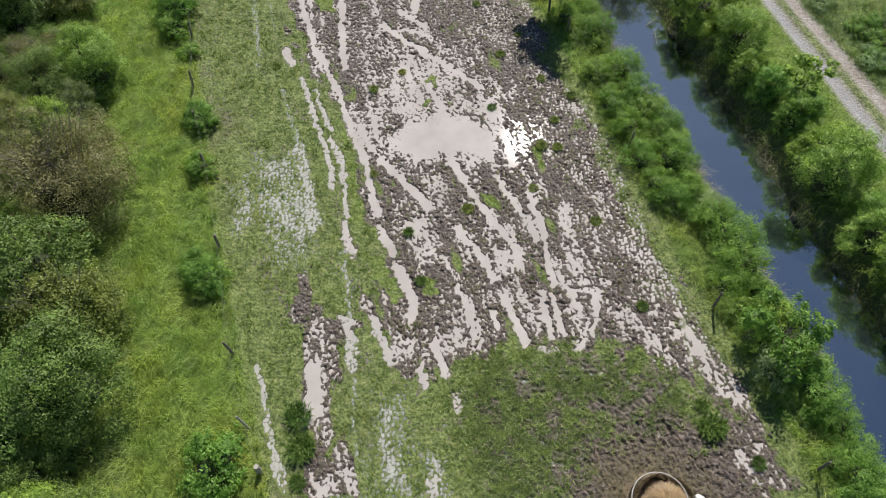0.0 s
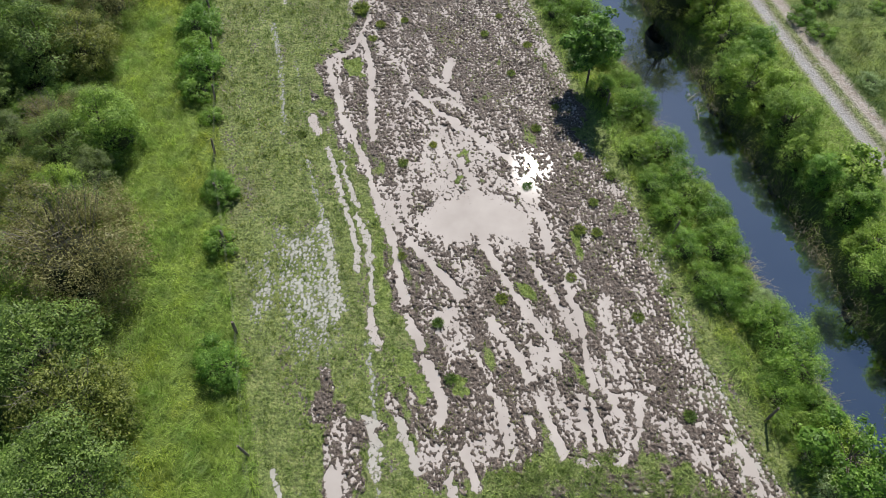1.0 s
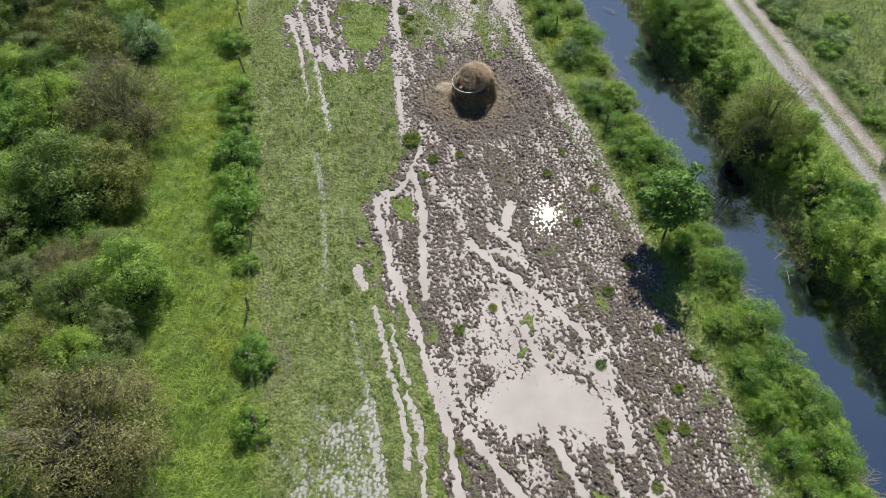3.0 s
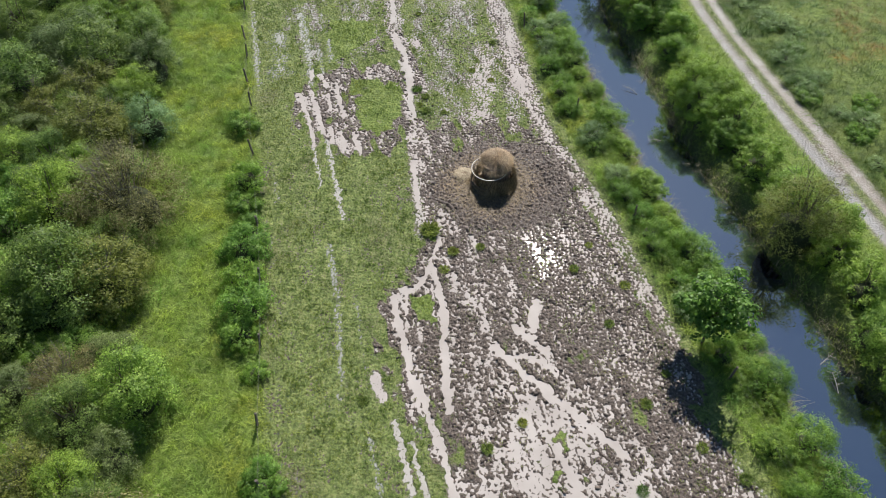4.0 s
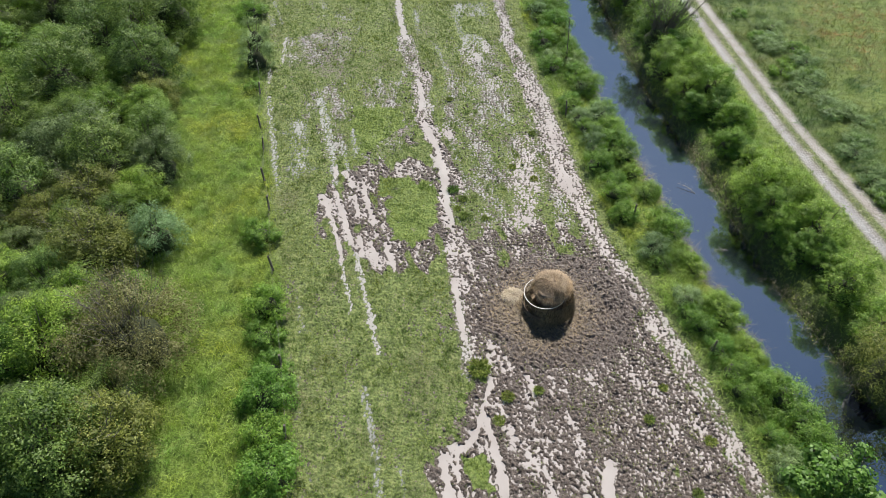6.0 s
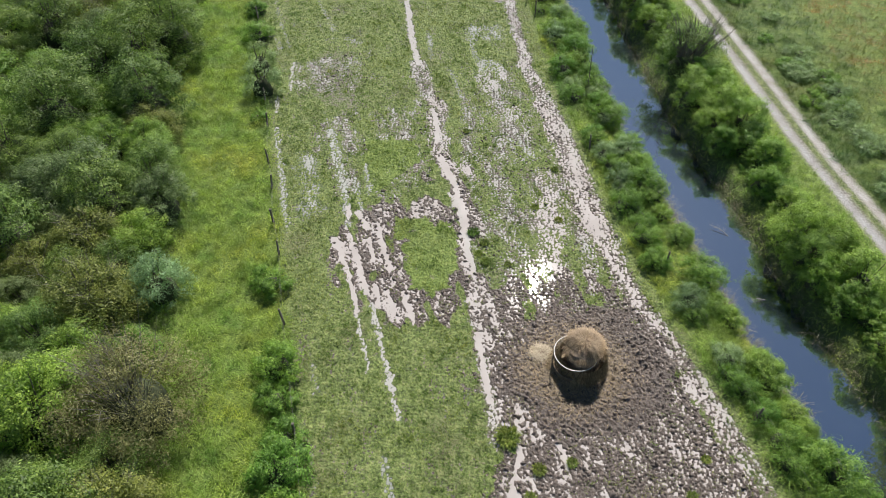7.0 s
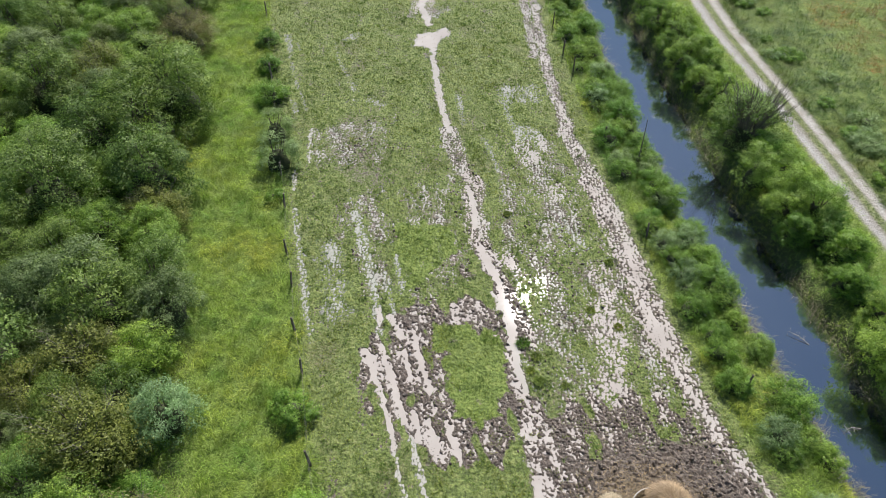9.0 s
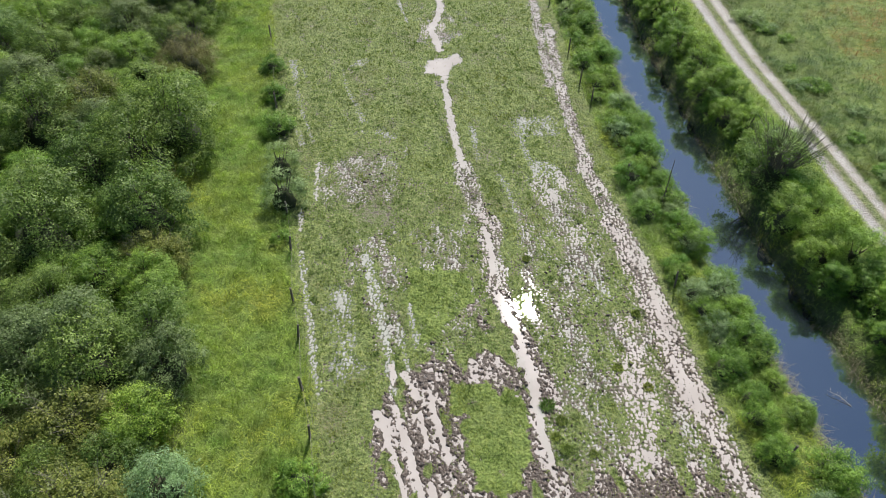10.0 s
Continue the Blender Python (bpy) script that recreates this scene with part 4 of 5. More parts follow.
MILK = np.clip(0.06 + 1.0 * MASK["mud"] + 0.9 * MASK["pond"] + 0.8 * MASK["trail"] + 0.45 * MASK["damp"] + 0.7 * MASK["wet"] + 0.22 * MASK["shallow"], 0, 1)
MILK = np.where(MASK["rut"] > 0.25, np.maximum(MASK["milk"], 0.75 * MASK["mud"]), MILK)
for name, values in (("milk", MILK), ("depth", PUDDLE_Z - GZ)):
    a = puddles.data.attributes.new(name, "FLOAT", "POINT")
    a.data.foreach_set("value", values.ravel()[used].astype(np.float32))
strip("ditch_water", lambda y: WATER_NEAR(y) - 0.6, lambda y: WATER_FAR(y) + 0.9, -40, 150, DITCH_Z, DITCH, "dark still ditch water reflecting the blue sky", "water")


# ---- plants ----
def leaf_cloud(rng, centres, radii, count, size, slim=0.55, droop=0.0, up=0.65):
    """Leaves in small sprays on the shells of clumps, with gaps between: vertices, faces and a number for each spray."""
    centres, radii = np.asarray(centres), np.asarray(radii)
    share = np.maximum(6, (26 * (radii / radii.mean()) ** 2).astype(int))
    owner = np.repeat(np.arange(len(centres)), share)
    d = rng.normal(size=(len(owner), 3))
    d[:, 2] = np.where(d[:, 2] < -0.35, -d[:, 2], d[:, 2]) + 0.25
    d /= np.linalg.norm(d, axis=1)[:, None]
    far = np.where(rng.random(len(owner)) < 0.15, rng.uniform(1.1, 1.4, len(owner)), rng.uniform(0.75, 1.08, len(owner)))
    hub = centres[owner] + d * (radii[owner] * far)[:, None] * np.array([1, 1, 0.85])
    girth = radii[owner] * rng.uniform(0.20, 0.40, len(owner))
    tone = rng.random(len(owner))
    pick = rng.choice(len(owner), count, p=girth ** 2 / np.sum(girth ** 2))
    e = rng.normal(size=(count, 3)) * np.array([1, 1, 0.55])
    e *= (rng.random(count) ** 0.6 / (np.linalg.norm(e, axis=1) + 1e-9))[:, None]
    p = hub[pick] + e * (girth[pick] * 1.25)[:, None]
    p[:, 2] = np.maximum(p[:, 2], 0.06)
    nrm = d[pick] * 0.9 + e * 0.5 + rng.normal(size=(count, 3)) * 0.36 + np.array([0, 0, 0.6 * up])
    nrm /= np.linalg.norm(nrm, axis=1)[:, None]
    t = rng.normal(size=(count, 3)) + d[pick] * 0.6 - np.array([0, 0, droop])
    t -= nrm * np.sum(t * nrm, 1)[:, None]
    t /= np.linalg.norm(t, axis=1)[:, None] + 1e-9
    b = np.cross(nrm, t)
    s = (size * rng.uniform(0.7, 1.5, count))[:, None]
    v = np.stack([p + t * s * 0.55, p + b * s * slim * 0.45, p - t * s * 0.45, p - b * s * slim * 0.45], 1).reshape(-1, 3)
    return v, np.arange(count * 4).reshape(-1, 4), np.repeat(tone[pick], 4)


def crown(rng, centres, radii, leaves, size, slim, leaf, root, up=0.65):
    v, f, tone = leaf_cloud(rng, centres, radii, leaves, size, slim, up=up)
    ob = sheet("crown", v, f, leaf, root)
    ob.data.attributes.new("spray", "FLOAT", "POINT").data.foreach_set("value", tone.astype(np.float32))
    return ob


def clumps(rng, r, h, n, base=0.25):
    """Clump centres spread over top and sides of an uneven dome of radius r and height h."""
    c, rad = [], []
    ax, ay = rng.uniform(0.85, 1.15), rng.uniform(0.85, 1.15)
    for k in range(n):
        a, up = k * 2.39996 + rng.normal() * 0.25, 1 - (k + 0.5) / n
        q = (1 - up ** 2.2) ** 0.5
        rr = r * rng.uniform(0.17, 0.40)
        z = max(rr * 0.6, h * up ** 0.75 * (1 + 0.09 * rng.normal()) - rr * 0.6)
        out = r * 0.80 * q * (1 + 0.09 * rng.normal())
        c.append((ax * out * math.cos(a), ay * out * math.sin(a), z))
        rad.append(rr)
    return c, rad


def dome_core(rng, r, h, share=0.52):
    """A crown's inside: one uneven closed dome, coloured dark to stand in for shade."""
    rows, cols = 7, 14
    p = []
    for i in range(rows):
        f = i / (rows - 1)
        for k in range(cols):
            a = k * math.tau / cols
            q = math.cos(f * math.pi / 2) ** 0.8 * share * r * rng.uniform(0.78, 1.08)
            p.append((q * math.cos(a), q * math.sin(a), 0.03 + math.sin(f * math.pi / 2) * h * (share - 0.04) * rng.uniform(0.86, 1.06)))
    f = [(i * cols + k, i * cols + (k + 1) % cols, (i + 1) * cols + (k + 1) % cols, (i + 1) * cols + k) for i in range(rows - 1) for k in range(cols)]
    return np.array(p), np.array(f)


def bush(name, seed, r, h, n, leaves, size, leaf, label, category="shrub", bare_stems=0, slim=0.55, base=0.25, stems=6):
    """A shrub: bent tapered stems and a crown of leaf clumps. Its base is at the origin."""
    rng = np.random.default_rng(seed)
    root = tagged(new(name), label, category)
    c, rad = clumps(rng, r, h, n, base)
    bm = bmesh.new()
    for k in range(stems):
        x, y, z = c[k % len(c)]
        bx, by = 0.12 * r * rng.normal(), 0.12 * r * rng.normal()
        mid = ((x + bx) * 0.4 + rng.normal() * 0.08, (y + by) * 0.4 + rng.normal() * 0.08, z * 0.55)
        tube(bm, [(bx, by, -0.15), mid, (x, y, z)], [0.018 * h + 0.012, 0.012 * h + 0.008, 0.006], 5)
    part("trunk", bm, BARK, root)
    if bare_stems:
        bm = bmesh.new()
        for k in range(bare_stems):
            a, q = rng.uniform(0, math.tau), rng.uniform(0.2, 0.9)
            p0 = (0.2 * r * math.cos(a), 0.2 * r * math.sin(a), 0.3 * h)
            p1 = (r * q * 0.7 * math.cos(a), r * q * 0.7 * math.sin(a), h * rng.uniform(0.75, 0.95))
            p2 = (r * q * 1.1 * math.cos(a + 0.15), r * q * 1.1 * math.sin(a + 0.15), h * rng.uniform(1.0, 1.35))
            thick = 1.7 if bare_stems > 100 else 1.0
            tube(bm, [p0, p1, p2], [0.012 * thick, 0.008 * thick, 0.003 * thick], 4)
            for side in (-0.3, 0.35):
                e = Vector(p1) + (Vector(p2) - Vector(p1)) * 0.3
                f = e + Vector((math.cos(a + side * 3) * 0.35, math.sin(a + side * 3) * 0.35, 0.3))
                tube(bm, [e, f], [0.007, 0.002], 3)
        part("dead_wood", bm, DEAD_BARK, root, "thin grey leafless twigs")
    crown(rng, c, rad, leaves, size * 1.08, slim, leaf, root)
    # Added dark filler: blocks light so gaps between leaves look shaded.
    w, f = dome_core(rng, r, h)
    tagged(sheet("twig_core", w, f, CROWN_SHADE, root, "dark filler dome inside the crown, standing in for shade"), kind="stuff")
    return root


def put(ob, x, y, scale=1.0, turn=0.0, z=None, label=""):
    zz = float(ground_at(x, y)) if z is None else z
    c = copy_thing(ob, Matrix.Translation((x, y, zz)) @ Euler((0, 0, turn)).to_matrix().to_4x4())
    c.scale = (scale,) * 3
    return tagged(c, label)


def remove_thing(ob):
    for o in (*ob.children_recursive, ob):
        bpy.data.objects.remove(o)


def grass(name, x, y, height, spread, blades, width, seed, material, label, category="grass", lean=0.5, kind="stuff", bent=True, swathed=False):
    """Tufts at places: each blade leans or bends to one side."""
    rng = np.random.default_rng(seed)
    n = len(x) * blades
    bx = np.repeat(x, blades) + rng.normal(size=n) * spread
    by = np.repeat(y, blades) + rng.normal(size=n) * spread
    hh = np.repeat(np.broadcast_to(height, x.shape), blades) * rng.uniform(0.55, 1.25, n)
    bz = ground_at(bx, by) - 0.01
    a = rng.uniform(0, math.tau, n) if not swathed else 5.0 * gnoise(bx / 2.2, by / 2.2, seed + 200) - 1.2 + rng.normal(size=n) * 1.2
    k = lean * rng.uniform(0.2, 1.6, n)
    dx, dy = np.cos(a), np.sin(a)
    w = width * rng.uniform(0.6, 1.3, n)
    base = np.stack([bx, by, bz], -1)
    side = np.stack([-dy * w, dx * w, np.zeros(n)], -1)
    tip = base + np.stack([dx * k * hh, dy * k * hh, hh * np.clip(1.05 - 0.35 * k, 0.25, 1)], -1)
    if bent:
        mid = base + np.stack([dx * k * hh * 0.3, dy * k * hh * 0.3, hh * 0.66], -1)
        v = np.stack([base, mid + side, mid - side, tip], 1).reshape(-1, 3)
        o = np.arange(n)[:, None] * 4
        f = np.concatenate([o + np.array([[0, 1, 2]]), o + np.array([[2, 1, 3]])], 0)
    else:
        v = np.stack([base - side, base + side, tip], 1).reshape(-1, 3)
        f = np.arange(n * 3).reshape(-1, 3)
    return tagged(sheet(name, v, f, material), label, category, kind=kind)


rng = np.random.default_rng(4)


def scatter(count, y0, y1, left, right):
    y = rng.uniform(y0, y1, count)
    k = rng.random(count)
    return left(y) * (1 - k) + right(y) * k, y


# tall grass between fence and scrub
x, y = scatter(30000, 2.5, 100, lambda y: SCRUB_EDGE(y) - 2.2, lambda y: FENCE(y) + 0.15)
grass("tall_grass", x, y, 0.31 + 0.10 * fbm(x, y, 3.0, 51, 2) + 0.22 * gnoise(x / 0.75, y / 0.75, 53), 0.12, 6, 0.011, 1, BLADE_TALL, "lush tall green grass lying over beside the fence", lean=1.0, swathed=True)
# pasture: short tufts, none in the water or the bare mud
x, y = scatter(90000, 4, 100, lambda y: FENCE(y) + 0.3, lambda y: FIELD_EDGE(y) + 0.1)
tread, z, patchy = ground_at(x, y, "tread"), ground_at(x, y), fbm(x, y, 1.3, 61, 3)
keep = (rng.random(len(x)) > tread * 1.2 - 0.5 * (patchy > 0.45)) & (patchy > -0.5) & (z > PUDDLE_Z - 0.010) & (ground_at(x, y, "rut") < 0.4) & (ground_at(x, y, "bare") < 0.3) & (ground_at(x, y, "pond") < 0.5)
x, y, patchy = x[keep], y[keep], patchy[keep]
grass("pasture_grass", x, y, 0.12 + 0.09 * np.clip(patchy, -0.6, 1), 0.05, 4, 0.014, 2, BLADE_SHORT, "short grazed pasture grass in tufts on wet ground", lean=0.8, bent=False)
x, y = scatter(4200, 4, 100, lambda y: FENCE(y) + 0.5, lambda y: FIELD_EDGE(y) - 0.2)
keep = (ground_at(x, y, "tread") < 0.75) & (ground_at(x, y, "rut") < 0.3) & (ground_at(x, y, "bare") < 0.3) & (ground_at(x, y, "pond") < 0.3) & (fbm(x, y, 4.0, 63, 2) > -0.2)
x, y = x[keep], y[keep]
grass("pasture_tussocks", x, y, 0.13, 0.085, 24, 0.013, 9, BLADE_DARK, "darker uneaten grass clumps dotted over the pasture", lean=0.7, bent=False)
x, y = scatter(12000, 4, 13, lambda y: FENCE(y) + 8, lambda y: FIELD_EDGE(y))
keep = rng.random(len(x)) < ground_at(x, y, "rough") * np.clip(0.42 + 0.5 * fbm(x, y, 1.0, 87, 2) - 0.05 * (x - 3), 0, 0.8)
grass("trodden_grass", x[keep], y[keep], 0.17, 0.075, 22, 0.014, 12, BLADE_TUFT, "trodden grass clumps on poached ground near the hay feeder", lean=0.9, bent=False)
x, y = scatter(60000, 5, 60, lambda y: FENCE(y) + 1.0, lambda y: FIELD_EDGE(y))
keep = (rng.random(len(x)) < ground_at(x, y, "mud") * np.clip(0.10 + 0.34 * fbm(x, y, 1.7, 89, 3) + 0.14 * ground_at(x, y, "fine"), 0, 0.5)) & (ground_at(x, y, "rut") < 0.3) & (ground_at(x, y, "pond") < 0.4) & (ground_at(x, y, "bare") < 0.4) & (ground_at(x, y) > PUDDLE_Z - 0.01)
grass("mud_sprigs", x[keep], y[keep], 0.10, 0.06, 7, 0.012, 14, BLADE_SHORT, "thin olive grass sprigs left in trodden mud", lean=0.9, bent=False)
# rough grass along the near bank
x, y = scatter(15000, 3, 100, lambda y: FIELD_EDGE(y) + 0.3, lambda y: WATER_NEAR(y) - 0.1)
grass("bank_grass", x, y, 0.36 + 0.14 * fbm(x, y, 2.0, 71, 2), 0.10, 5, 0.011, 3, BLADE_TALL, "rank green grass on the ditch bank", lean=1.0, swathed=True)
# far bank and verge
x, y = scatter(9000, 6, 104, lambda y: WATER_FAR(y) + 0.2, lambda y: ROAD_NEAR(y) - 0.1)
grass("verge_grass", x, y, 0.30 + 0.12 * fbm(x, y, 2.0, 73, 2), 0.10, 6, 0.012, 4, BLADE_TALL, "green verge grass between bushes and dirt track", lean=0.8)
# meadow past the track: greener herbs near the track, drier grass further out
y = rng.uniform(12, 104, 30000)
out = 27 * rng.random(len(y)) ** 1.4
x = ROAD_FAR(y) + 0.1 + out
green = out + 3.5 * fbm(x, y, 5.0, 79, 2) < 7 + 5 * (1 - step(40, 60, y))
grass("meadow_herbs", x[green], y[green], 0.32 + 0.22 * fbm(x[green], y[green], 1.6, 78, 2), 0.17, 8, 0.016, 15, BLADE_HERB, "green herbs and grass along the dirt track", lean=1.5, bent=False)
x, y = x[~green], y[~green]
grass("meadow_grass", x, y, 0.34 + 0.16 * fbm(x, y, 2.0, 79, 2), 0.17, 8, 0.014, 5, BLADE_MEADOW, "rough reddish-green meadow grass past the dirt track", lean=1.5, bent=False)
# centre strip of the track
x, y = scatter(2600, 16, 104, lambda y: ROAD_NEAR(y) * 0.62 + ROAD_FAR(y) * 0.38, lambda y: ROAD_NEAR(y) * 0.42 + ROAD_FAR(y) * 0.58)
keep = ground_at(x, y, "road") < 0.55
grass("track_grass", x[keep], y[keep], 0.09, 0.06, 4, 0.011, 6, BLADE_SHORT, "low grass along the middle of the track", lean=0.8, bent=False)

# scrub: kinds, then places
SCRUB = [
    bush("shrub", 11, 1.7, 2.9, 46, 17000, 0.068, LEAF_DARK, "dark green hawthorn shrub in dense scrub"),
    bush("shrub", 12, 1.6, 2.5, 44, 17000, 0.068, LEAF_MID, "mid green leafy shrub in dense scrub"),
    bush("shrub", 13, 1.9, 3.2, 52, 19000, 0.068, LEAF_DARK, "broad dark green thorn shrub"),
    bush("shrub", 14, 1.5, 2.3, 40, 15000, 0.070, LEAF_GREY, "grey-green willow shrub in scrub", slim=0.40),
    bush("shrub", 15, 1.4, 1.7, 38, 14000, 0.068, LEAF_BRIGHT, "fresh green bramble shrub"),
    bush("shrub", 16, 1.6, 2.4, 42, 15000, 0.068, LEAF_RUST, "olive tinted shrub with bare twigs", bare_stems=20),
]
BROWN = bush("shrub", 21, 2.3, 3.0, 56, 21000, 0.072, LEAF_BROWN, "large brownish willow shrub with catkins and bare twigs", bare_stems=60, slim=0.42)
SALLOW = bush("shrub", 22, 1.35, 2.1, 32, 9000, 0.072, LEAF_PALE, "rounded silver-green sallow bush", slim=0.40)
SPECIAL = [
    (SCRUB[2], -32.3, 68.7, 1.6), (SCRUB[0], -30.8, 60.3, 1.55), (SCRUB[3], -33.3, 51.0, 1.5), (SCRUB[0], -29.9, 50.7, 1.45), (SCRUB[3], -27.1, 51.3, 1.25),
    (SALLOW, -25.3, 45.5, 1.2), (SCRUB[5], -27.4, 43.8, 1.2), (BROWN, -24.0, 38.6, 1.3), (SCRUB[1], -27.4, 38.1, 1.4), (SCRUB[5], -23.1, 33.5, 1.3),
    (SCRUB[0], -25.0, 32.6, 1.5), (SCRUB[2], -24.9, 33.0, 1.2), (BROWN, -22.8, 27.7, 0.75), (SCRUB[1], -19.8, 27.5, 1.2), (BROWN, -18.8, 19.4, 1.4),
    (SCRUB[0], -18.4, 14.3, 1.5), (SCRUB[5], -16.7, 12.5, 1.35), (SCRUB[2], -16.1, 9.2, 1.3), (SCRUB[0], -17.5, 8.0, 1.4), (BROWN, -34.1, 77.0, 0.95),
    (SCRUB[0], -40.2, 68.0, 1.6), (SCRUB[2], -36.1, 58.6, 1.5), (SCRUB[3], -31.4, 51.7, 1.7), (SCRUB[0], -27.9, 52.9, 1.2), (SCRUB[5], -27.9, 43.8, 1.4),
    (SCRUB[0], -35.2, 81.6, 1.0),
]
WIDE = {BROWN: 2.3, SALLOW: 1.35, **dict(zip(SCRUB, (1.7, 1.6, 1.9, 1.5, 1.4, 1.6)))}
taken = []
for kind, x, y, s in SPECIAL:
    put(kind, x, y, s, rng.uniform(0, 6))
    taken.append((x, y, WIDE[kind] * s * 1.25))
for k in range(5200):
    y = rng.uniform(2, 104)
    x = float(SCRUB_EDGE(y)) - 1.3 - rng.random() ** 0.9 * (4.0 + 0.20 * y)
    s = rng.uniform(0.75, 1.15) if rng.random() < 0.6 else rng.uniform(1.15, 1.7)
    if all((x - a) ** 2 + (y - b) ** 2 > (0.56 * (c + 1.55 * s)) ** 2 for a, b, c in taken):
        kind = SCRUB[int(rng.choice(6, p=[0.20, 0.24, 0.14, 0.14, 0.16, 0.12]))]
        put(kind, x, y, s, rng.uniform(0, 6))
        taken.append((x, y, 1.55 * s))

# bushes along the fence
HEDGE = [bush("fence_bush", 31, 0.85, 0.8, 18, 5000, 0.056, LEAF_BRIGHT, "small bright green bush growing through the fence", base=0.15),
         bush("fence_bush", 32, 0.95, 1.1, 22, 5600, 0.058, LEAF_BRIGHT, "leafy green bush growing at the fence", base=0.15),
         bush("fence_bush", 33, 0.95, 1.7, 22, 5600, 0.056, LEAF_PALE, "round grey-green willow bush at the fence", slim=0.36)]
for k, x, y, s in ((2, -24.3, 63.6, 1.1), (2, -25.1, 66.5, 0.95), (1, -26.3, 70.6, 1.0), (1, -27.4, 74.5, 0.8), (0, -20.0, 46.4, 1.0), (1, -18.4, 41.4, 1.05), (0, -18.2, 39.6, 0.9), (1, -17.2, 36.3, 1.1), (0, -17.4, 37.6, 1.0),
                   (1, -16.3, 32.6, 1.2), (1, -16.9, 34.3, 1.0), (0, -16.2, 31.2, 1.0), (0, -13.5, 24.0, 0.85), (1, -13.6, 24.6, 0.6), (0, -12.9, 21.0, 0.8), (1, -11.4, 14.6, 0.9), (0, -11.9, 15.2, 0.9), (0, -15.0, 29.2, 0.6), (0, -23.9, 60.6, 0.55), (0, -9.6, 6.2, 1.3), (1, -28.3, 78.0, 0.8)):
    put(HEDGE[k], x, y, s * 1.3, rng.uniform(0, 6))

# near bank of the ditch
BANK = [bush("bank_bush", 41, 1.05, 1.15, 26, 5600, 0.058, LEAF_BRIGHT, "low bright green bramble bush on the ditch bank", base=0.15),
        bush("bank_bush", 42, 0.95, 0.95, 22, 5000, 0.058, LEAF_MID, "low green nettle clump on the ditch bank", base=0.15),
        bush("bank_bush", 43, 1.05, 1.3, 24, 5200, 0.058, LEAF_PALE, "low grey-green bush on the ditch bank", base=0.2)]
placed = []
for k in range(92):
    for row in (0, 1):
        y = 3.5 + 1.05 * k + rng.normal() * 0.3
        x = float(FIELD_EDGE(y)) + 1.35 + rng.normal() * 0.18 if row == 0 else float(WATER_NEAR(y)) - 1.35 + rng.normal() * 0.2
        s = rng.uniform(0.6, 1.0) if row == 0 else rng.uniform(0.75, 1.25)
        if (x - 5.35) ** 2 + (y - 32.1) ** 2 > 1.0 and rng.random() < (0.8 if row == 0 else 0.92):
            put(BANK[int(rng.choice(3, p=[0.48, 0.37, 0.15]))], x, y, s, rng.uniform(0, 6))
            placed.append((x, y, s))

# far bank: a continuous row of taller bushes
FARB = [bush("ditch_shrub", 51, 1.7, 2.9, 40, 14500, 0.078, LEAF_MID, "dense green shrub overhanging the ditch"),
        bush("ditch_shrub", 52, 1.6, 2.6, 38, 13500, 0.078, LEAF_MID, "dense green shrub on the far ditch bank"),
        bush("ditch_shrub", 53, 1.5, 2.1, 34, 12500, 0.076, LEAF_BRIGHT, "fresh green shrub beside the dirt track")]
RUSTY = bush("willow", 54, 2.0, 4.0, 46, 17000, 0.070, LEAF_RUST, "olive rust-tinted willow above the ditch", "tree", bare_stems=24, slim=0.45)
DEADW = bush("willow", 55, 1.8, 2.4, 36, 13000, 0.078, LEAF_DARK, "willow with many bare grey upright branches", "tree", bare_stems=110, slim=0.4)
placed = [(10.8, 38.9, 1.1), (5.0, 67.9, 1.1)]
put(RUSTY, 11.0, 38.9, 1.1, 1.0)
put(DEADW, 5.0, 67.9, 1.38, 2.0)
for k in range(900):
    y = rng.uniform(6, 104)
    a, b = float(WATER_FAR(y)) + 1.3, float(ROAD_NEAR(y)) - 2.9
    x = a + max(0.0, b - a) * rng.random() ** 1.3
    s = rng.uniform(0.66, 1.02)
    if all((x - p) ** 2 + (y - q) ** 2 > (0.85 * (r + s)) ** 2 for p, q, r in placed):
        kind = FARB[int(rng.choice(3, p=[0.32, 0.32, 0.36]))]
        put(kind, x, y, s, rng.uniform(0, 6))
        placed.append((x, y, s))
LOW = [bush("bramble_clump", 61, 0.95, 0.42, 16, 3600, 0.058, LEAF_PALE, "low grey-green bramble clump in the meadow", base=0.1),
       bush("bramble_clump", 62, 0.85, 0.36, 14, 3200, 0.058, LEAF_BRIGHT, "low green weed clump beside the track", base=0.1)]
for k, x, y, s in ((0, 13.4, 68.3, 1.3), (1, 12.6, 69.5, 1.0), (0, 15.2, 60.2, 1.2), (0, 14.9, 61.6, 0.9), (0, 15.0, 55.7, 1.2), (1, 15.8, 56.8, 1.0), (1, 14.9, 64.4, 1.0), (1, 15.4, 51.4, 1.1), (0, 9.2, 89.3, 1.3), (1, 9.9, 87.6, 1.0), (0, 12.9, 68.0, 0.8), (1, 11.2, 86.2, 0.8), (1, 12.2, 73.1, 0.8), (1, 21.1, 45.1, 1.2), (1, 18.6, 37.9, 1.1), (1, 19.2, 36.6, 1.0), (1, 17.4, 47.7, 1.0), (0, 14.2, 71.0, 1.0), (0, 15.1, 66.2, 1.1)):
    put(LOW[k], x, y, s, rng.uniform(0, 6))
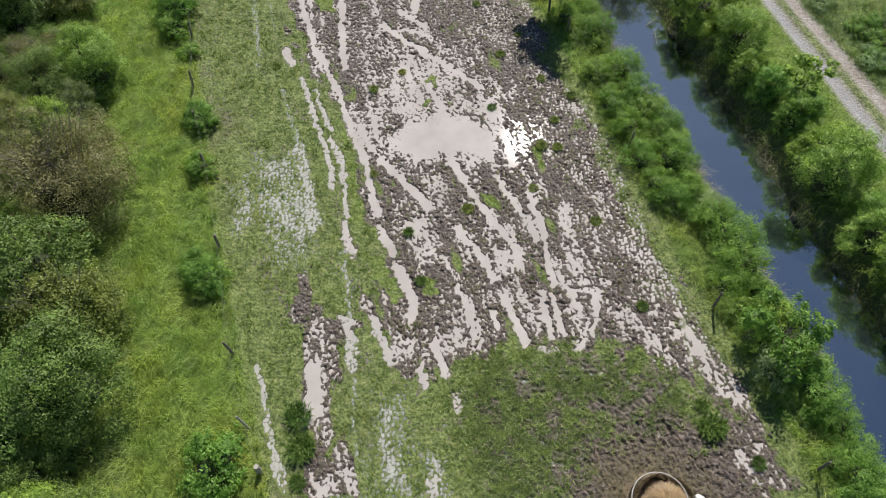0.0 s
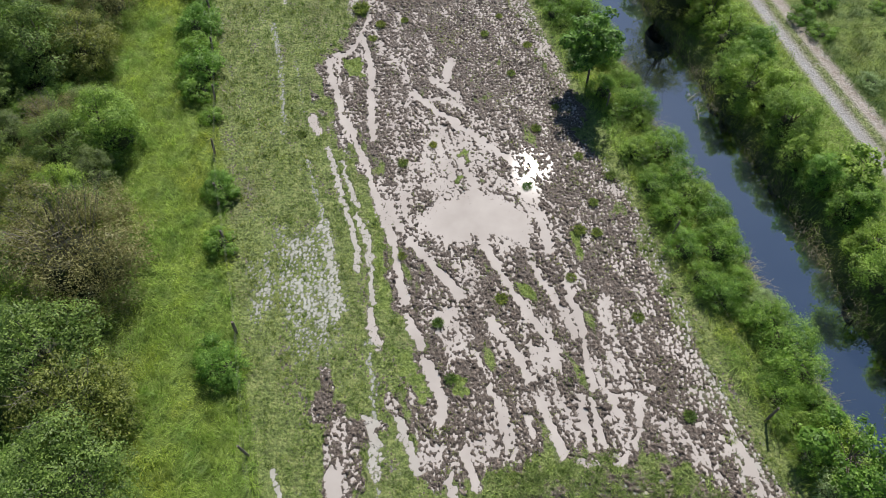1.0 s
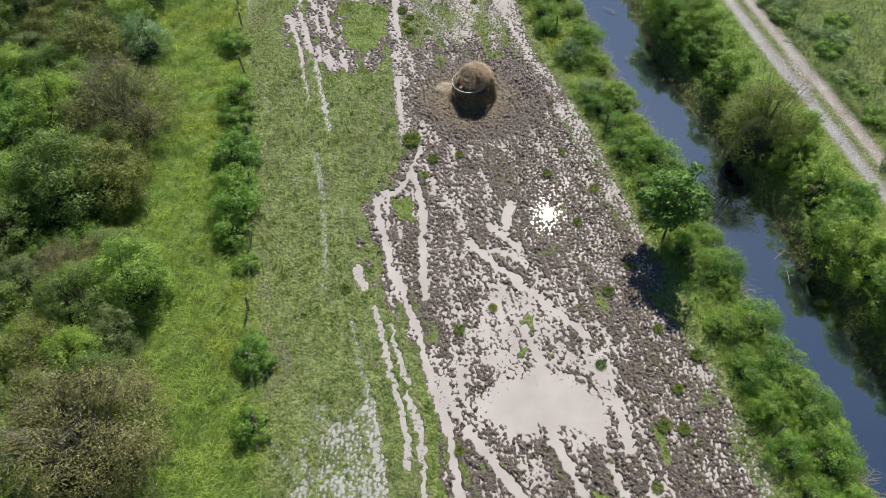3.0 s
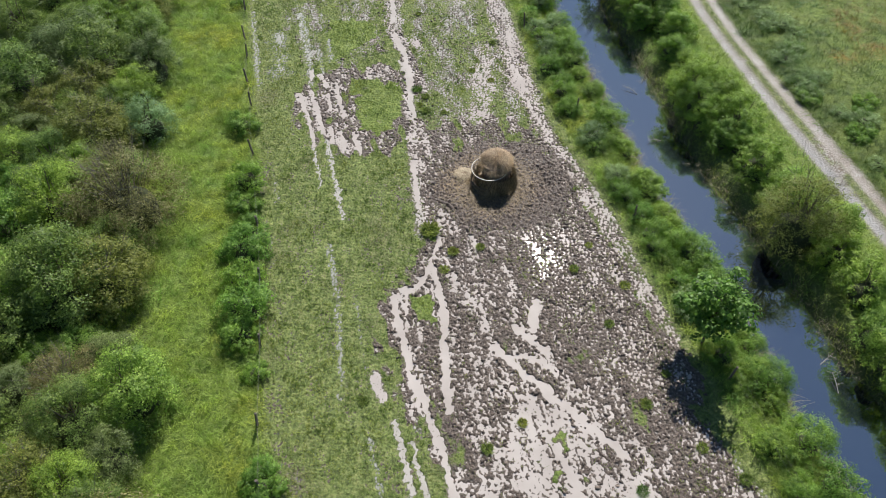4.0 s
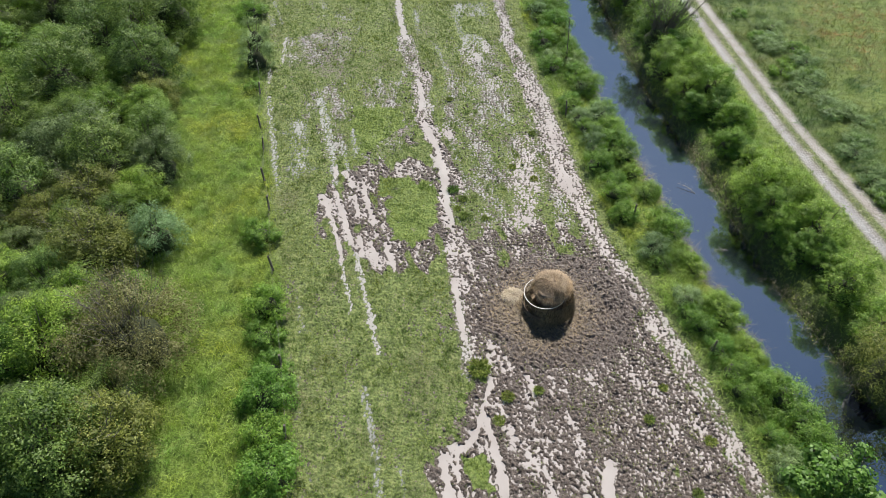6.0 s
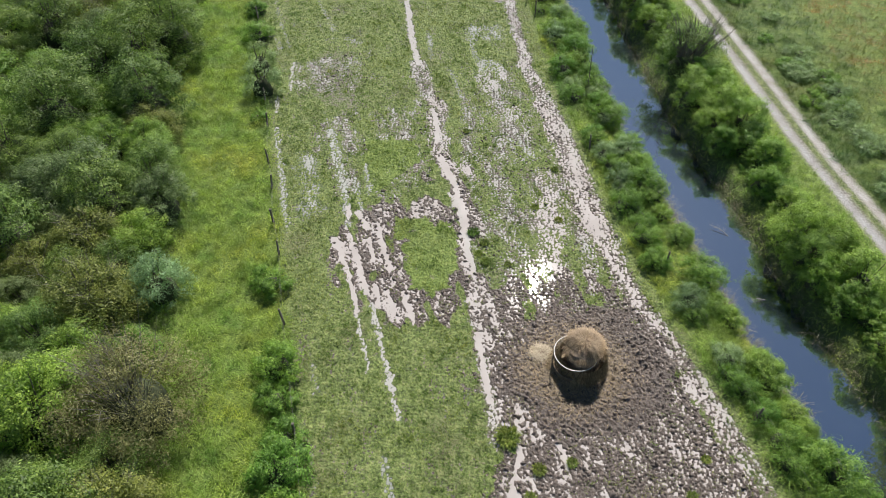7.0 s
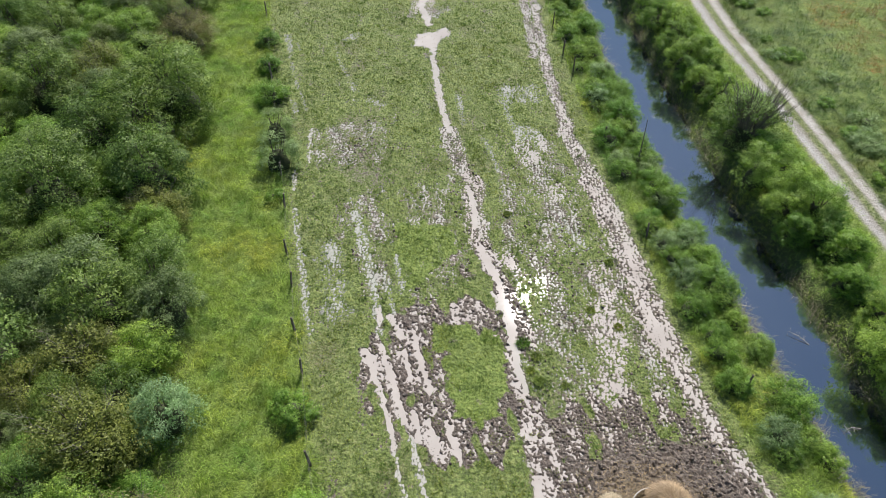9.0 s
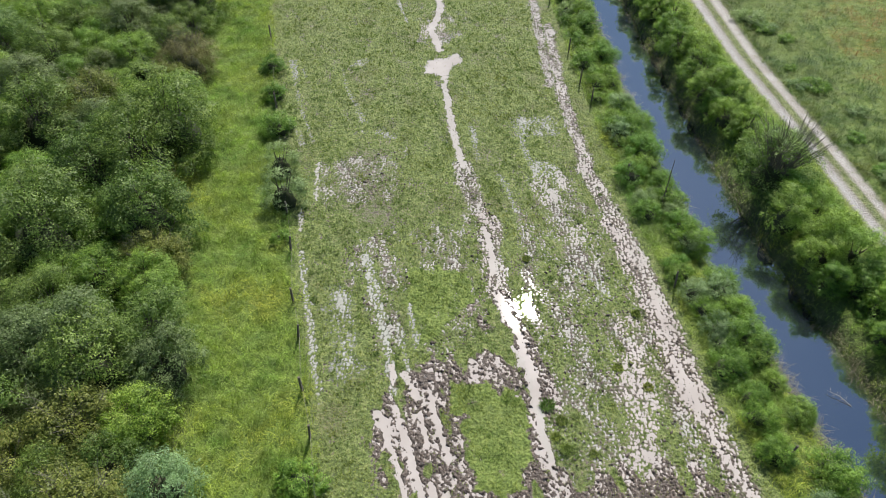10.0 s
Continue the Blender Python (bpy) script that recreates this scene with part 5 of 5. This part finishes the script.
for k in range(46):
    y = rng.uniform(20, 92)
    x = float(ROAD_FAR(y)) + 0.9 + abs(rng.normal()) * 1.9
    put(LOW[int(rng.random() < (0.35 if y > 44 else 0.8))], x, y, rng.uniform(0.6, 1.25), rng.uniform(0, 6))
for ob in (*LOW, *SCRUB, BROWN, SALLOW, *HEDGE, *BANK, *FARB, RUSTY, DEADW):
    remove_thing(ob)


# ---- clods of mud, standing out of the water ----
def clod_field(name, x, y, size, material, label):
    """Many low, torn lumps: each a flat, uneven six-sided mound, longer than wide."""
    n, sides = len(x), 6
    a0, turn, long = rng.uniform(0, math.tau, n), rng.uniform(0, math.pi, n), rng.uniform(1.0, 1.9, n)
    z = ground_at(x, y)
    v = np.zeros((n, 2 * sides + 1, 3))

    def at(r, a, up):
        p, q = r * np.cos(a) * long, r * np.sin(a)
        return np.stack([x + p * np.cos(turn) - q * np.sin(turn), y + p * np.sin(turn) + q * np.cos(turn), z + up], -1)

    for k in range(sides):
        a = a0 + (k + rng.uniform(-0.3, 0.3, n)) * math.tau / sides
        v[:, k] = at(size * rng.uniform(0.6, 1.35, n), a, -0.03)
        v[:, sides + k] = at(size * rng.uniform(0.35, 0.9, n), a + 0.2, size * rng.uniform(0.15, 0.75, n))
    v[:, 2 * sides] = at(size * 0.3 * rng.random(n), a0, size * rng.uniform(0.3, 0.8, n))
    f = []
    for k in range(sides):
        m = (k + 1) % sides
        f += [(k, m, sides + m), (k, sides + m, sides + k), (sides + k, sides + m, 2 * sides)]
    f = (np.arange(n)[:, None, None] * (2 * sides + 1) + np.array(f)[None]).reshape(-1, 3)
    return tagged(sheet(name, v.reshape(-1, 3), f, material), label, "mud", kind="stuff")


def clod_material():
    m = Nodes("wet_mud_clods")
    isl = m.add("ShaderNodeNewGeometry").outputs["Random Per Island"]
    col = m.ramp(isl, [(0.0, (0.036, 0.027, 0.020)), (0.6, (0.098, 0.075, 0.059)), (1.0, (0.230, 0.185, 0.150))])
    col = m.mix(0.6, col, m.ramp(m.noise(24, 3), [(0.3, (0.55, 0.53, 0.5)), (0.7, (1.5, 1.5, 1.5))]), "MULTIPLY")
    m.base(col)
    m.rough(0.38)
    m.bump(m.noise(22, 3), 0.7, 0.03)
    return m.mat


x, y = scatter(60000, 4, 72, lambda y: FENCE(y) + 0.4, lambda y: FIELD_EDGE(y))
keep = (rng.random(len(x)) < 0.75 * ground_at(x, y, "mud") + 0.2 * ground_at(x, y, "trail") + 0.2 * ground_at(x, y, "damp")) & (ground_at(x, y) > PUDDLE_Z - 0.012) & (ground_at(x, y, "lawn") < 0.4)
x, y = x[keep], y[keep]
clod_field("mud_clods", x, y, 0.02 + 0.065 * rng.random(len(x)) ** 1.6, clod_material(), "dark wet clods of trodden mud between puddles")


# ---- reeds at the water's edge ----
x, y = scatter(2600, 4, 100, lambda y: WATER_NEAR(y) - 0.55, lambda y: WATER_NEAR(y) + 0.05)
keep = fbm(x * 0 + 3, y, 5.0, 91, 2) > -0.25
grass("dry_reed", x[keep], y[keep], 0.75, 0.08, 4, 0.006, 7, REED, "pale dry reed stems leaning over the ditch water", "reed", lean=0.9)
x, y = scatter(1500, 6, 100, lambda y: WATER_FAR(y) - 0.1, lambda y: WATER_FAR(y) + 0.5)
grass("bank_reed", x, y, 0.5, 0.1, 4, 0.007, 8, REED, "dry reed stems at the far foot of the ditch bank", "reed", lean=0.9)


# ---- rank tufts in the field ----
def tuft(seed, r, h, leaf, label):
    g = np.random.default_rng(seed)
    n = 420
    a, q = g.uniform(0, math.tau, n), np.sqrt(g.random(n)) * r * 0.75
    bx, by = q * np.cos(a), q * np.sin(a)
    k = g.uniform(0.1, 0.6, n)
    out = a + g.normal(size=n) * 1.3
    hh = h * g.uniform(0.5, 1.1, n)
    w = 0.014 * g.uniform(0.6, 1.4, n)
    base = np.stack([bx, by, np.full(n, -0.03)], -1)
    side = np.stack([-np.sin(out) * w, np.cos(out) * w, np.zeros(n)], -1)
    mid = base + np.stack([np.cos(out) * r * k * 0.35, np.sin(out) * r * k * 0.35, hh * 0.7], -1)
    tip = base + np.stack([np.cos(out) * r * k, np.sin(out) * r * k, hh * (1.05 - 0.4 * k)], -1)
    v = np.stack([base, mid + side, mid - side, tip], 1).reshape(-1, 3)
    o = np.arange(n)[:, None] * 4
    return tagged(sheet("grass_tuft", v, np.concatenate([o + np.array([[0, 1, 2]]), o + np.array([[2, 1, 3]])], 0), leaf), label, "grass", "tufts in the field")


TUFTS = [tuft(1, 0.5, 0.36, BLADE_DARK, "dark green rank grass tuft in trodden mud"), tuft(2, 0.42, 0.24, BLADE_SHORT, "olive grass tuft standing in mud")]
for k, tx, ty, s in ((0, -6.6, 8.3, 1.3), (0, -6.4, 7.0, 1.4), (0, -6.4, 5.7, 1.0), (0, -1.8, 14.5, 0.8), (1, 7.9, 13.1, 1.0), (1, 9.4, 12.3, 1.0), (0, 9.8, 7.7, 1.3), (0, 9.6, 8.6, 0.9), (0, 11.3, 6.3, 0.9), (1, -4.5, 26.3, 1.0),
                     (1, -10.0, 28.2, 0.9), (0, 1.8, 24.9, 0.8), (1, -7.8, 38.5, 1.5), (1, 6.0, 25.6, 1.0), (1, 5.0, 23.9, 0.9), (1, 5.0, 22.1, 1.0), (1, 4.2, 22.2, 1.1), (0, -2.4, 17.1, 0.8), (1, 2.4, 28.8, 1.0), (1, 4.5, 26.9, 0.9),
                     (1, -4.2, 20.6, 0.8), (1, 0.4, 18.4, 1.1), (1, -6.5, 37.1, 1.1), (1, -6.9, 35.9, 1.0), (0, -9.6, 51.0, 1.1), (1, -9.0, 50.2, 1.0), (1, -8.9, 48.8, 1.0), (1, -9.3, 49.4, 0.8), (1, -5.1, 37.5, 0.9), (1, 2.2, 35.4, 1.0), (1, -0.3, 36.3, 0.9),
                     (1, -6.1, 53.3, 0.9), (1, -7.7, 48.7, 0.8), (1, -4.8, 56.7, 0.9), (1, -10.3, 60.2, 0.9), (1, -4.8, 52.3, 0.9), (1, 3.5, 30.4, 0.8), (1, 1.2, 33.0, 0.9), (1, 0.6, 38.0, 0.8), (1, 3.6, 19.6, 0.9), (1, 6.4, 17.6, 1.0), (1, -3.0, 27.6, 0.8)):
    put(TUFTS[k], tx, ty, s * (0.95 if s > 1.25 else 0.72), rng.uniform(0, 6))
for ob in TUFTS:
    remove_thing(ob)


# ---- trees ----
def small_tree(name, seed, h, r, leaf, size, leaves, label, sparse=False, low=0.22):
    """A young tree: tapered trunk, limbs and a crown of leaf clumps at the limbs' ends."""
    g = np.random.default_rng(seed)
    root = tagged(new(name), label, "tree")
    bm = bmesh.new()
    lean = (g.normal() * 0.1, g.normal() * 0.1)
    tube(bm, [(0, 0, -0.2), (lean[0] * 0.5, lean[1] * 0.5, h * 0.4), (lean[0], lean[1], h * 0.9)], [0.07, 0.05, 0.012], 8)
    part("trunk", bm, BARK, root)
    c, rad = [], []
    n = 16 if sparse else 26
    for k in range(n):
        z0 = h * g.uniform(low, 0.82)
        a = k * 2.4 + g.normal() * 0.3
        reach = r * g.uniform(0.55, 1.0) * math.sqrt(max(0.15, 1 - ((z0 / h - 0.42) / 0.62) ** 2))
        end = Vector((math.cos(a) * reach, math.sin(a) * reach, min(h, z0 + reach * g.uniform(0.35, 0.7))))
        bm = bmesh.new()
        mid = Vector((math.cos(a) * reach * 0.5, math.sin(a) * reach * 0.5, z0 + (end.z - z0) * 0.4))
        tube(bm, [(lean[0] * 0.6, lean[1] * 0.6, z0), mid, end], [0.022, 0.014, 0.004], 5)
        part("limb", bm, BARK, root)
        c.append(tuple(end))
        rad.append(r * g.uniform(0.20, 0.32) * (0.95 if sparse else 1))
        if not sparse:
            c.append(tuple(mid))
            rad.append(r * 0.26)
    c.append((lean[0], lean[1], h * 0.95))
    rad.append(r * 0.26)
    crown(g, c, rad, leaves, size * 1.1, 0.8, leaf, root, 0.7)
    return root


maple = small_tree("young_maple", 5, 4.7, 1.5, LEAF_MAPLE, 0.13, 7500, "young bright green maple tree on the ditch bank", low=0.26)
maple.location = (5.35, 32.1, float(ground_at(5.35, 32.1)))
sapling = small_tree("sapling", 6, 2.5, 1.5, LEAF_BRIGHT, 0.10, 3200, "open-branched green sapling among brambles by the water", True)
sapling.location = (13.0, 11.0, float(ground_at(13.0, 11.0)))
sapling = small_tree("sapling", 7, 3.0, 1.2, LEAF_MID, 0.10, 3600, "slender green sapling between ditch and dirt track", True)
sapling.location = (17.4, 24.6, float(ground_at(17.4, 24.6)))


# ---- fences ----
def post(parent, x, y, h, r, lean, material, label=""):
    bm = bmesh.new()
    z = float(ground_at(x, y))
    n = 7
    pts = [(x + lean[0] * k / 3, y + lean[1] * k / 3, z - 0.25 + (h + 0.25) * k / 3) for k in range(4)]
    tube(bm, pts, [r * 1.05, r, r * 0.95, r * 0.8], n)
    part("post", bm, material, parent, label)
    return Vector((x, y, z)), Vector(lean), h


def wires(parent, posts, heights):
    for frac in heights:
        bm = bmesh.new()
        pts = []
        for (a, la, ha), (b, lb, hb) in zip(posts, posts[1:]):
            p = a + Vector((la.x * frac, la.y * frac, ha * frac)) + Vector((0.05, 0, 0))
            q = b + Vector((lb.x * frac, lb.y * frac, hb * frac)) + Vector((0.05, 0, 0))
            pts += [p, (p + q) / 2 - Vector((0, 0, 0.03 * (q - p).length / 3))]
        pts.append(q)
        tube(bm, pts, [0.0022] * len(pts), 4)
        part("wire", bm, WIRE, parent)


fence = tagged(new("wire_fence"), "old wire fence with leaning weathered wooden posts along tall grass", "fence")
made = []
for k, (fx, fy) in enumerate(((-7.9, 6.1), (-8.5, 7.8), (-9.7, 11.1), (-11.2, 16.4), (-12.6, 21.1), (-13.5, 24.0), (-14.4, 26.8), (-15.2, 30.7), (-16.1, 34.4), (-17.0, 38.1), (-18.7, 44.0), (-20.0, 48.6), (-20.8, 51.0), (-21.6, 53.9), (-22.3, 56.2), (-23.2, 59.8), (-24.0, 62.7), (-27.0, 73.4), (-29.5, 82.6), (-31.6, 91.0))):
    tilt = (rng.normal() * 0.10, rng.normal() * 0.10)
    if k == 0:
        made.append(post(fence, fx, fy, 0.75, 0.13, (0.02, 0.05), PALE_WOOD, "thick pale cut-off post"))
    elif k == 1:
        made.append(post(fence, fx, fy, 1.15, 0.05, (-0.32, 0.18), PALE_WOOD, "pale leaning post"))
    else:
        made.append(post(fence, fx, fy, rng.uniform(1.0, 1.25), rng.uniform(0.055, 0.075), tilt, POST_WOOD))
wires(fence, made, (0.55, 0.72, 0.9))
fence = tagged(new("wire_fence"), "wire fence with grey wooden posts half hidden in bank plants", "fence")
made = []
for fx, fy in ((13.4, 6.0), (10.9, 13.0), (8.5, 22.0), (6.2, 30.2), (3.1, 40.0), (0.6, 49.0), (-2.5, 58.6), (-4.0, 67.5), (-5.3, 75.7), (-5.9, 78.2), (-6.4, 82.6), (-7.4, 91.0)):
    made.append(post(fence, fx, fy, rng.uniform(1.2, 1.4), 0.055, (rng.normal() * 0.06, rng.normal() * 0.06), POST_WOOD))
wires(fence, made, (0.6, 0.9))
bm = bmesh.new()
tube(bm, [(-2.05, 65.4, -0.3), (-2.15, 65.2, 1.8), (-2.3, 64.9, 3.7)], [0.035, 0.03, 0.02], 7)
tagged(part("leaning_pole", bm, POST_WOOD), "thin dark leaning wooden pole in the bank bushes", "pole")


# ---- dead branches in the ditch ----
def dead_branch(x, y, turn, length, seed):
    g = np.random.default_rng(seed)
    bm = bmesh.new()
    end = Vector((length, 0, 0.15))
    mid = Vector((length * 0.5, 0.08 * g.normal(), 0.14))
    tube(bm, [(0, 0, 0), mid, end], [0.022, 0.016, 0.005], 5)
    for k in range(7):
        f = g.uniform(0.25, 0.95)
        p = mid * (f * 2) if f < 0.5 else mid + (end - mid) * (f * 2 - 1)
        tube(bm, [p, p + Vector((0.22 * g.random(), g.choice((-1, 1)) * g.uniform(0.15, 0.4), 0.10 * g.random()))], [0.009, 0.003], 4)
    ob = part("dead_branch", bm, PALE_WOOD)
    ob.matrix_world = Matrix.Translation((x, y, DITCH_Z + 0.01)) @ Euler((0, 0, turn)).to_matrix().to_4x4()
    return tagged(ob, "pale bare branch fallen into the ditch water", "branch")


for k, (bx, by) in enumerate(((11.1, 31.9), (11.5, 30.4), (5.0, 52.5), (5.9, 47.8), (3.6, 77.9), (1.6, 57.8))):
    dead_branch(bx, by, 0.7 + 0.9 * k, 0.9 + 0.15 * (k % 3), 70 + k)


# ---- hay feeders ----
HAY_PALE = leaf_material("pale_hay", (0.34, 0.27, 0.18), (0.52, 0.43, 0.31), (0.68, 0.58, 0.44), 0.25, 0.3, tinted=0.1)
# Darker than the top rail's steel: stains, plus shade painted in below it.
SHADE_STAINED = plain_material("shaded_stained_steel", (0.06, 0.046, 0.032), (0.15, 0.12, 0.085), 5, 0.85, 0.2, 0.0)

def hoop(bm, r, z, t, sides=40, gap=0.0):
    n = sides
    rings = []
    for i in range(n):
        a = i * math.tau / n
        rings.append([bm.verts.new(((r + t * math.cos(b)) * math.cos(a), (r + t * math.cos(b)) * math.sin(a), z + t * math.sin(b))) for b in [k * math.tau / 6 for k in range(6)]])
    for i in range(n):
        lo, hi = rings[i], rings[(i + 1) % n]
        for k in range(6):
            bm.faces.new((lo[k], hi[k], hi[(k + 1) % 6], lo[(k + 1) % 6]))


def hay_blades(g, n, centre, r, z0, z1, size):
    """Loose stalks hanging over and sticking out of a heap."""
    a, q = g.uniform(0, math.tau, n), np.sqrt(g.random(n))
    z = z0 + (z1 - z0) * (1 - q ** 2.5) + g.normal(size=n) * 0.03
    p = np.stack([centre[0] + q * r * np.cos(a), centre[1] + q * r * np.sin(a), z], -1)
    out = a + g.normal(size=n) * 0.7
    l = size * g.uniform(0.4, 1.3, n)
    d = np.stack([np.cos(out) * l, np.sin(out) * l, l * (0.15 - 0.9 * q ** 2) + g.normal(size=n) * 0.05], -1)
    w = np.stack([-np.sin(out) * 0.009, np.cos(out) * 0.009, np.zeros(n)], -1)
    v = np.stack([p - w, p + w, p + d], 1).reshape(-1, 3)
    return v, np.arange(n * 3).reshape(-1, 3)


def heap(g, r, h, top, bulge=0.0):
    """A lumpy round heap or bale, closed."""
    bm = bmesh.new()
    rows, cols = 9, 22
    ring = []
    for i in range(rows + 1):
        f = i / rows
        rr = r * (1 + bulge * math.sin(f * math.pi)) * (1 if f < top else math.sqrt(max(0.02, 1 - ((f - top) / (1 - top)) ** 2)))
        ring.append([bm.verts.new((rr * math.cos(k * math.tau / cols) * (1 + 0.11 * g.normal()), rr * math.sin(k * math.tau / cols) * (1 + 0.11 * g.normal()), h * f + 0.02 * g.normal())) for k in range(cols)])
    for lo, hi in zip(ring, ring[1:]):
        for k in range(cols):
            bm.faces.new((lo[k], lo[(k + 1) % cols], hi[(k + 1) % cols], hi[k]))
    bm.faces.new(ring[-1])
    bm.faces.new(ring[0][::-1])
    for fc in bm.faces:
        fc.smooth = True
    return bm


def eaten(x, y, r, h):
    """The height left of a bale that was eaten from one side."""
    k = np.clip((0.55 * x + 0.83 * y) / r, -1, 1)
    return h * (1.0 - 0.24 * step(0.05, -0.65, k))


def feeder(x, y, seed, bale_at, bale_h, bale_r, shoulder):
    g = np.random.default_rng(seed)
    z = float(ground_at(x, y))
    root = tagged(new("ring_feeder"), "round galvanised hay feeder ring standing in bare mud", "feeder")
    root.location = (x, y, z)
    R = 1.0
    for nm, zz, t in (("top_rail", 1.15, 0.018), ("middle_rail", 0.46, 0.014), ("bottom_rail", 0.06, 0.016)):
        bm = bmesh.new()
        hoop(bm, R, zz, t)
        part(nm, bm, GALVANISED if zz > 1 else SHADE_STAINED, root)
    bm = bmesh.new()
    for k in range(40):
        a, b = k * math.tau / 40, (k + 1) * math.tau / 40
        vs = [bm.verts.new((rr * math.cos(q), rr * math.sin(q), zz)) for rr, q, zz in ((R, a, 0.06), (R, b, 0.06), (R, b, 0.45), (R, a, 0.45))]
        ws = [bm.verts.new((v.co.x * 0.994, v.co.y * 0.994, v.co.z)) for v in vs]
        bm.faces.new(vs)
        bm.faces.new(ws[::-1])
        bm.faces.new((vs[3], vs[2], ws[2], ws[3]))
    part("skirt_panel", bm, SHADE_STAINED, root, "stained steel skirt sheet, darkened in place of shade")
    n = 12
    for k in range(n):
        a0 = k * math.tau / n
        for s in (-1, 1):
            bm = bmesh.new()
            a1 = a0 + s * 0.5 * math.tau / n * 0.8
            tube(bm, [(R * math.cos(a0), R * math.sin(a0), 0.46), (R * math.cos(a1), R * math.sin(a1), 1.15)], [0.012, 0.012], 6)
            part("slanted_bar", bm, SHADE_STAINED, root)
    bale = tagged(new("hay_bale"), "half-eaten round hay bale heaped inside the feeder", "hay bale")
    bale.location = (x + bale_at[0], y + bale_at[1], z)
    bm = heap(g, bale_r, bale_h, shoulder, 0.06)
    for vert in bm.verts:
        vert.co.z = min(vert.co.z, eaten(vert.co.x, vert.co.y, bale_r, bale_h))
    part("packed_core", bm, HAY_CORE, bale)
    v, f = hay_blades(g, 6500, (0, 0), bale_r * 1.04, bale_h * 0.86, bale_h * 1.0, 0.34)
    limit = eaten(v[:, 0], v[:, 1], bale_r, bale_h)
    v[:, 2] -= np.repeat(np.maximum(0, v[::3, 2] - limit[::3]), 3)
    sheet("loose_hay", v, f, HAY, bale, "loose straw-coloured stalks hanging over the bale")
    part("trodden_litter", heap(g, 0.96, 0.55, 0.35), HAY_CORE, bale, "trodden hay litter filling the ring")
    bale.children[-1].location = (-bale_at[0], -bale_at[1], 0)
    v, f = hay_blades(g, 2600, (0, 0), 1.16, 0.10, 0.52, 0.30)
    tagged(sheet("trodden_stalks", v, f, HAY_OLD, bale, "matted brown stalks over the litter"), kind="stuff").location = (-bale_at[0], -bale_at[1], 0)
    # stalks pulled out between the bars, hanging down outside the ring
    n = 6500
    a, zz = g.uniform(0, math.tau, n), g.uniform(0.12, 1.0, n)
    q = R + 0.02 + (0.10 + 0.22 * (1 - zz)) * g.random(n)
    p = np.stack([q * np.cos(a), q * np.sin(a), zz], -1)
    o, l = a + g.normal(size=n) * 1.0, g.uniform(0.12, 0.34, n)
    d = np.stack([np.cos(o) * l * 0.35, np.sin(o) * l * 0.35, -l], -1)
    w = np.stack([-np.sin(a) * 0.014, np.cos(a) * 0.014, np.zeros(n)], -1)
    v = np.stack([p - w, p + w, p + d], 1).reshape(-1, 3)
    v[:, 2] = np.maximum(v[:, 2], 0.03)
    tagged(sheet("hanging_hay", v, np.arange(n * 3).reshape(-1, 3), HAY_OLD, bale, "brown stalks hanging outside the ring"), kind="stuff")
    bale.children[-1].location = (-bale_at[0], -bale_at[1], 0)
    # spilt hay round the feeder
    n = 9000
    q, a = R + np.abs(g.normal(size=n)) * 0.95, g.uniform(0, math.tau, n)
    inner = g.random(n) < 0.22
    q = np.where(inner, g.random(n) ** 0.5 * R, q)
    px, py = x + q * np.cos(a) * 1.05, y + q * np.sin(a)
    o, l = g.uniform(0, math.tau, n), g.uniform(0.08, 0.26, n)
    pz = ground_at(px, py) + g.uniform(0.005, 0.07, n)
    p = np.stack([px, py, pz], -1)
    d = np.stack([np.cos(o) * l, np.sin(o) * l, g.normal(size=n) * 0.03], -1)
    w = np.stack([-np.sin(o) * 0.013, np.cos(o) * 0.013, np.zeros(n)], -1)
    v = np.stack([p - w, p + w, p + d], 1).reshape(-1, 3)
    tagged(sheet("spilt_hay", v, np.arange(n * 3).reshape(-1, 3), HAY_OLD), "trampled hay spilt on mud round the feeder", "hay", kind="stuff")


feeder(-4.75, 42.3, 3, (0.36, 0.14), 2.0, 0.74, 0.80)
feeder(7.0, 4.7, 8, (0.28, -0.12), 1.3, 0.55, 0.5)
g = np.random.default_rng(9)
pile = tagged(new("hay_heap"), "small pale heap of pulled-out hay beside the feeder", "hay")
pile.location = (-6.2, 43.0, float(ground_at(-6.2, 43.0)) - 0.02)
part("packed_hay", heap(g, 0.42, 0.15, 0.1), HAY_CORE, pile)
v, f = hay_blades(g, 1600, (0, 0), 0.58, 0.06, 0.20, 0.26)
sheet("loose_hay", v, f, HAY_PALE, pile, "pale loose stalks")
ob = part("plastic_sheet", heap(g, 0.24, 0.22, 0.3), PLASTIC)
ob.location = (8.75, 4.9, float(ground_at(8.75, 4.9)) - 0.02)
tagged(ob, "crumpled white wrapping plastic lying on mud", "litter")
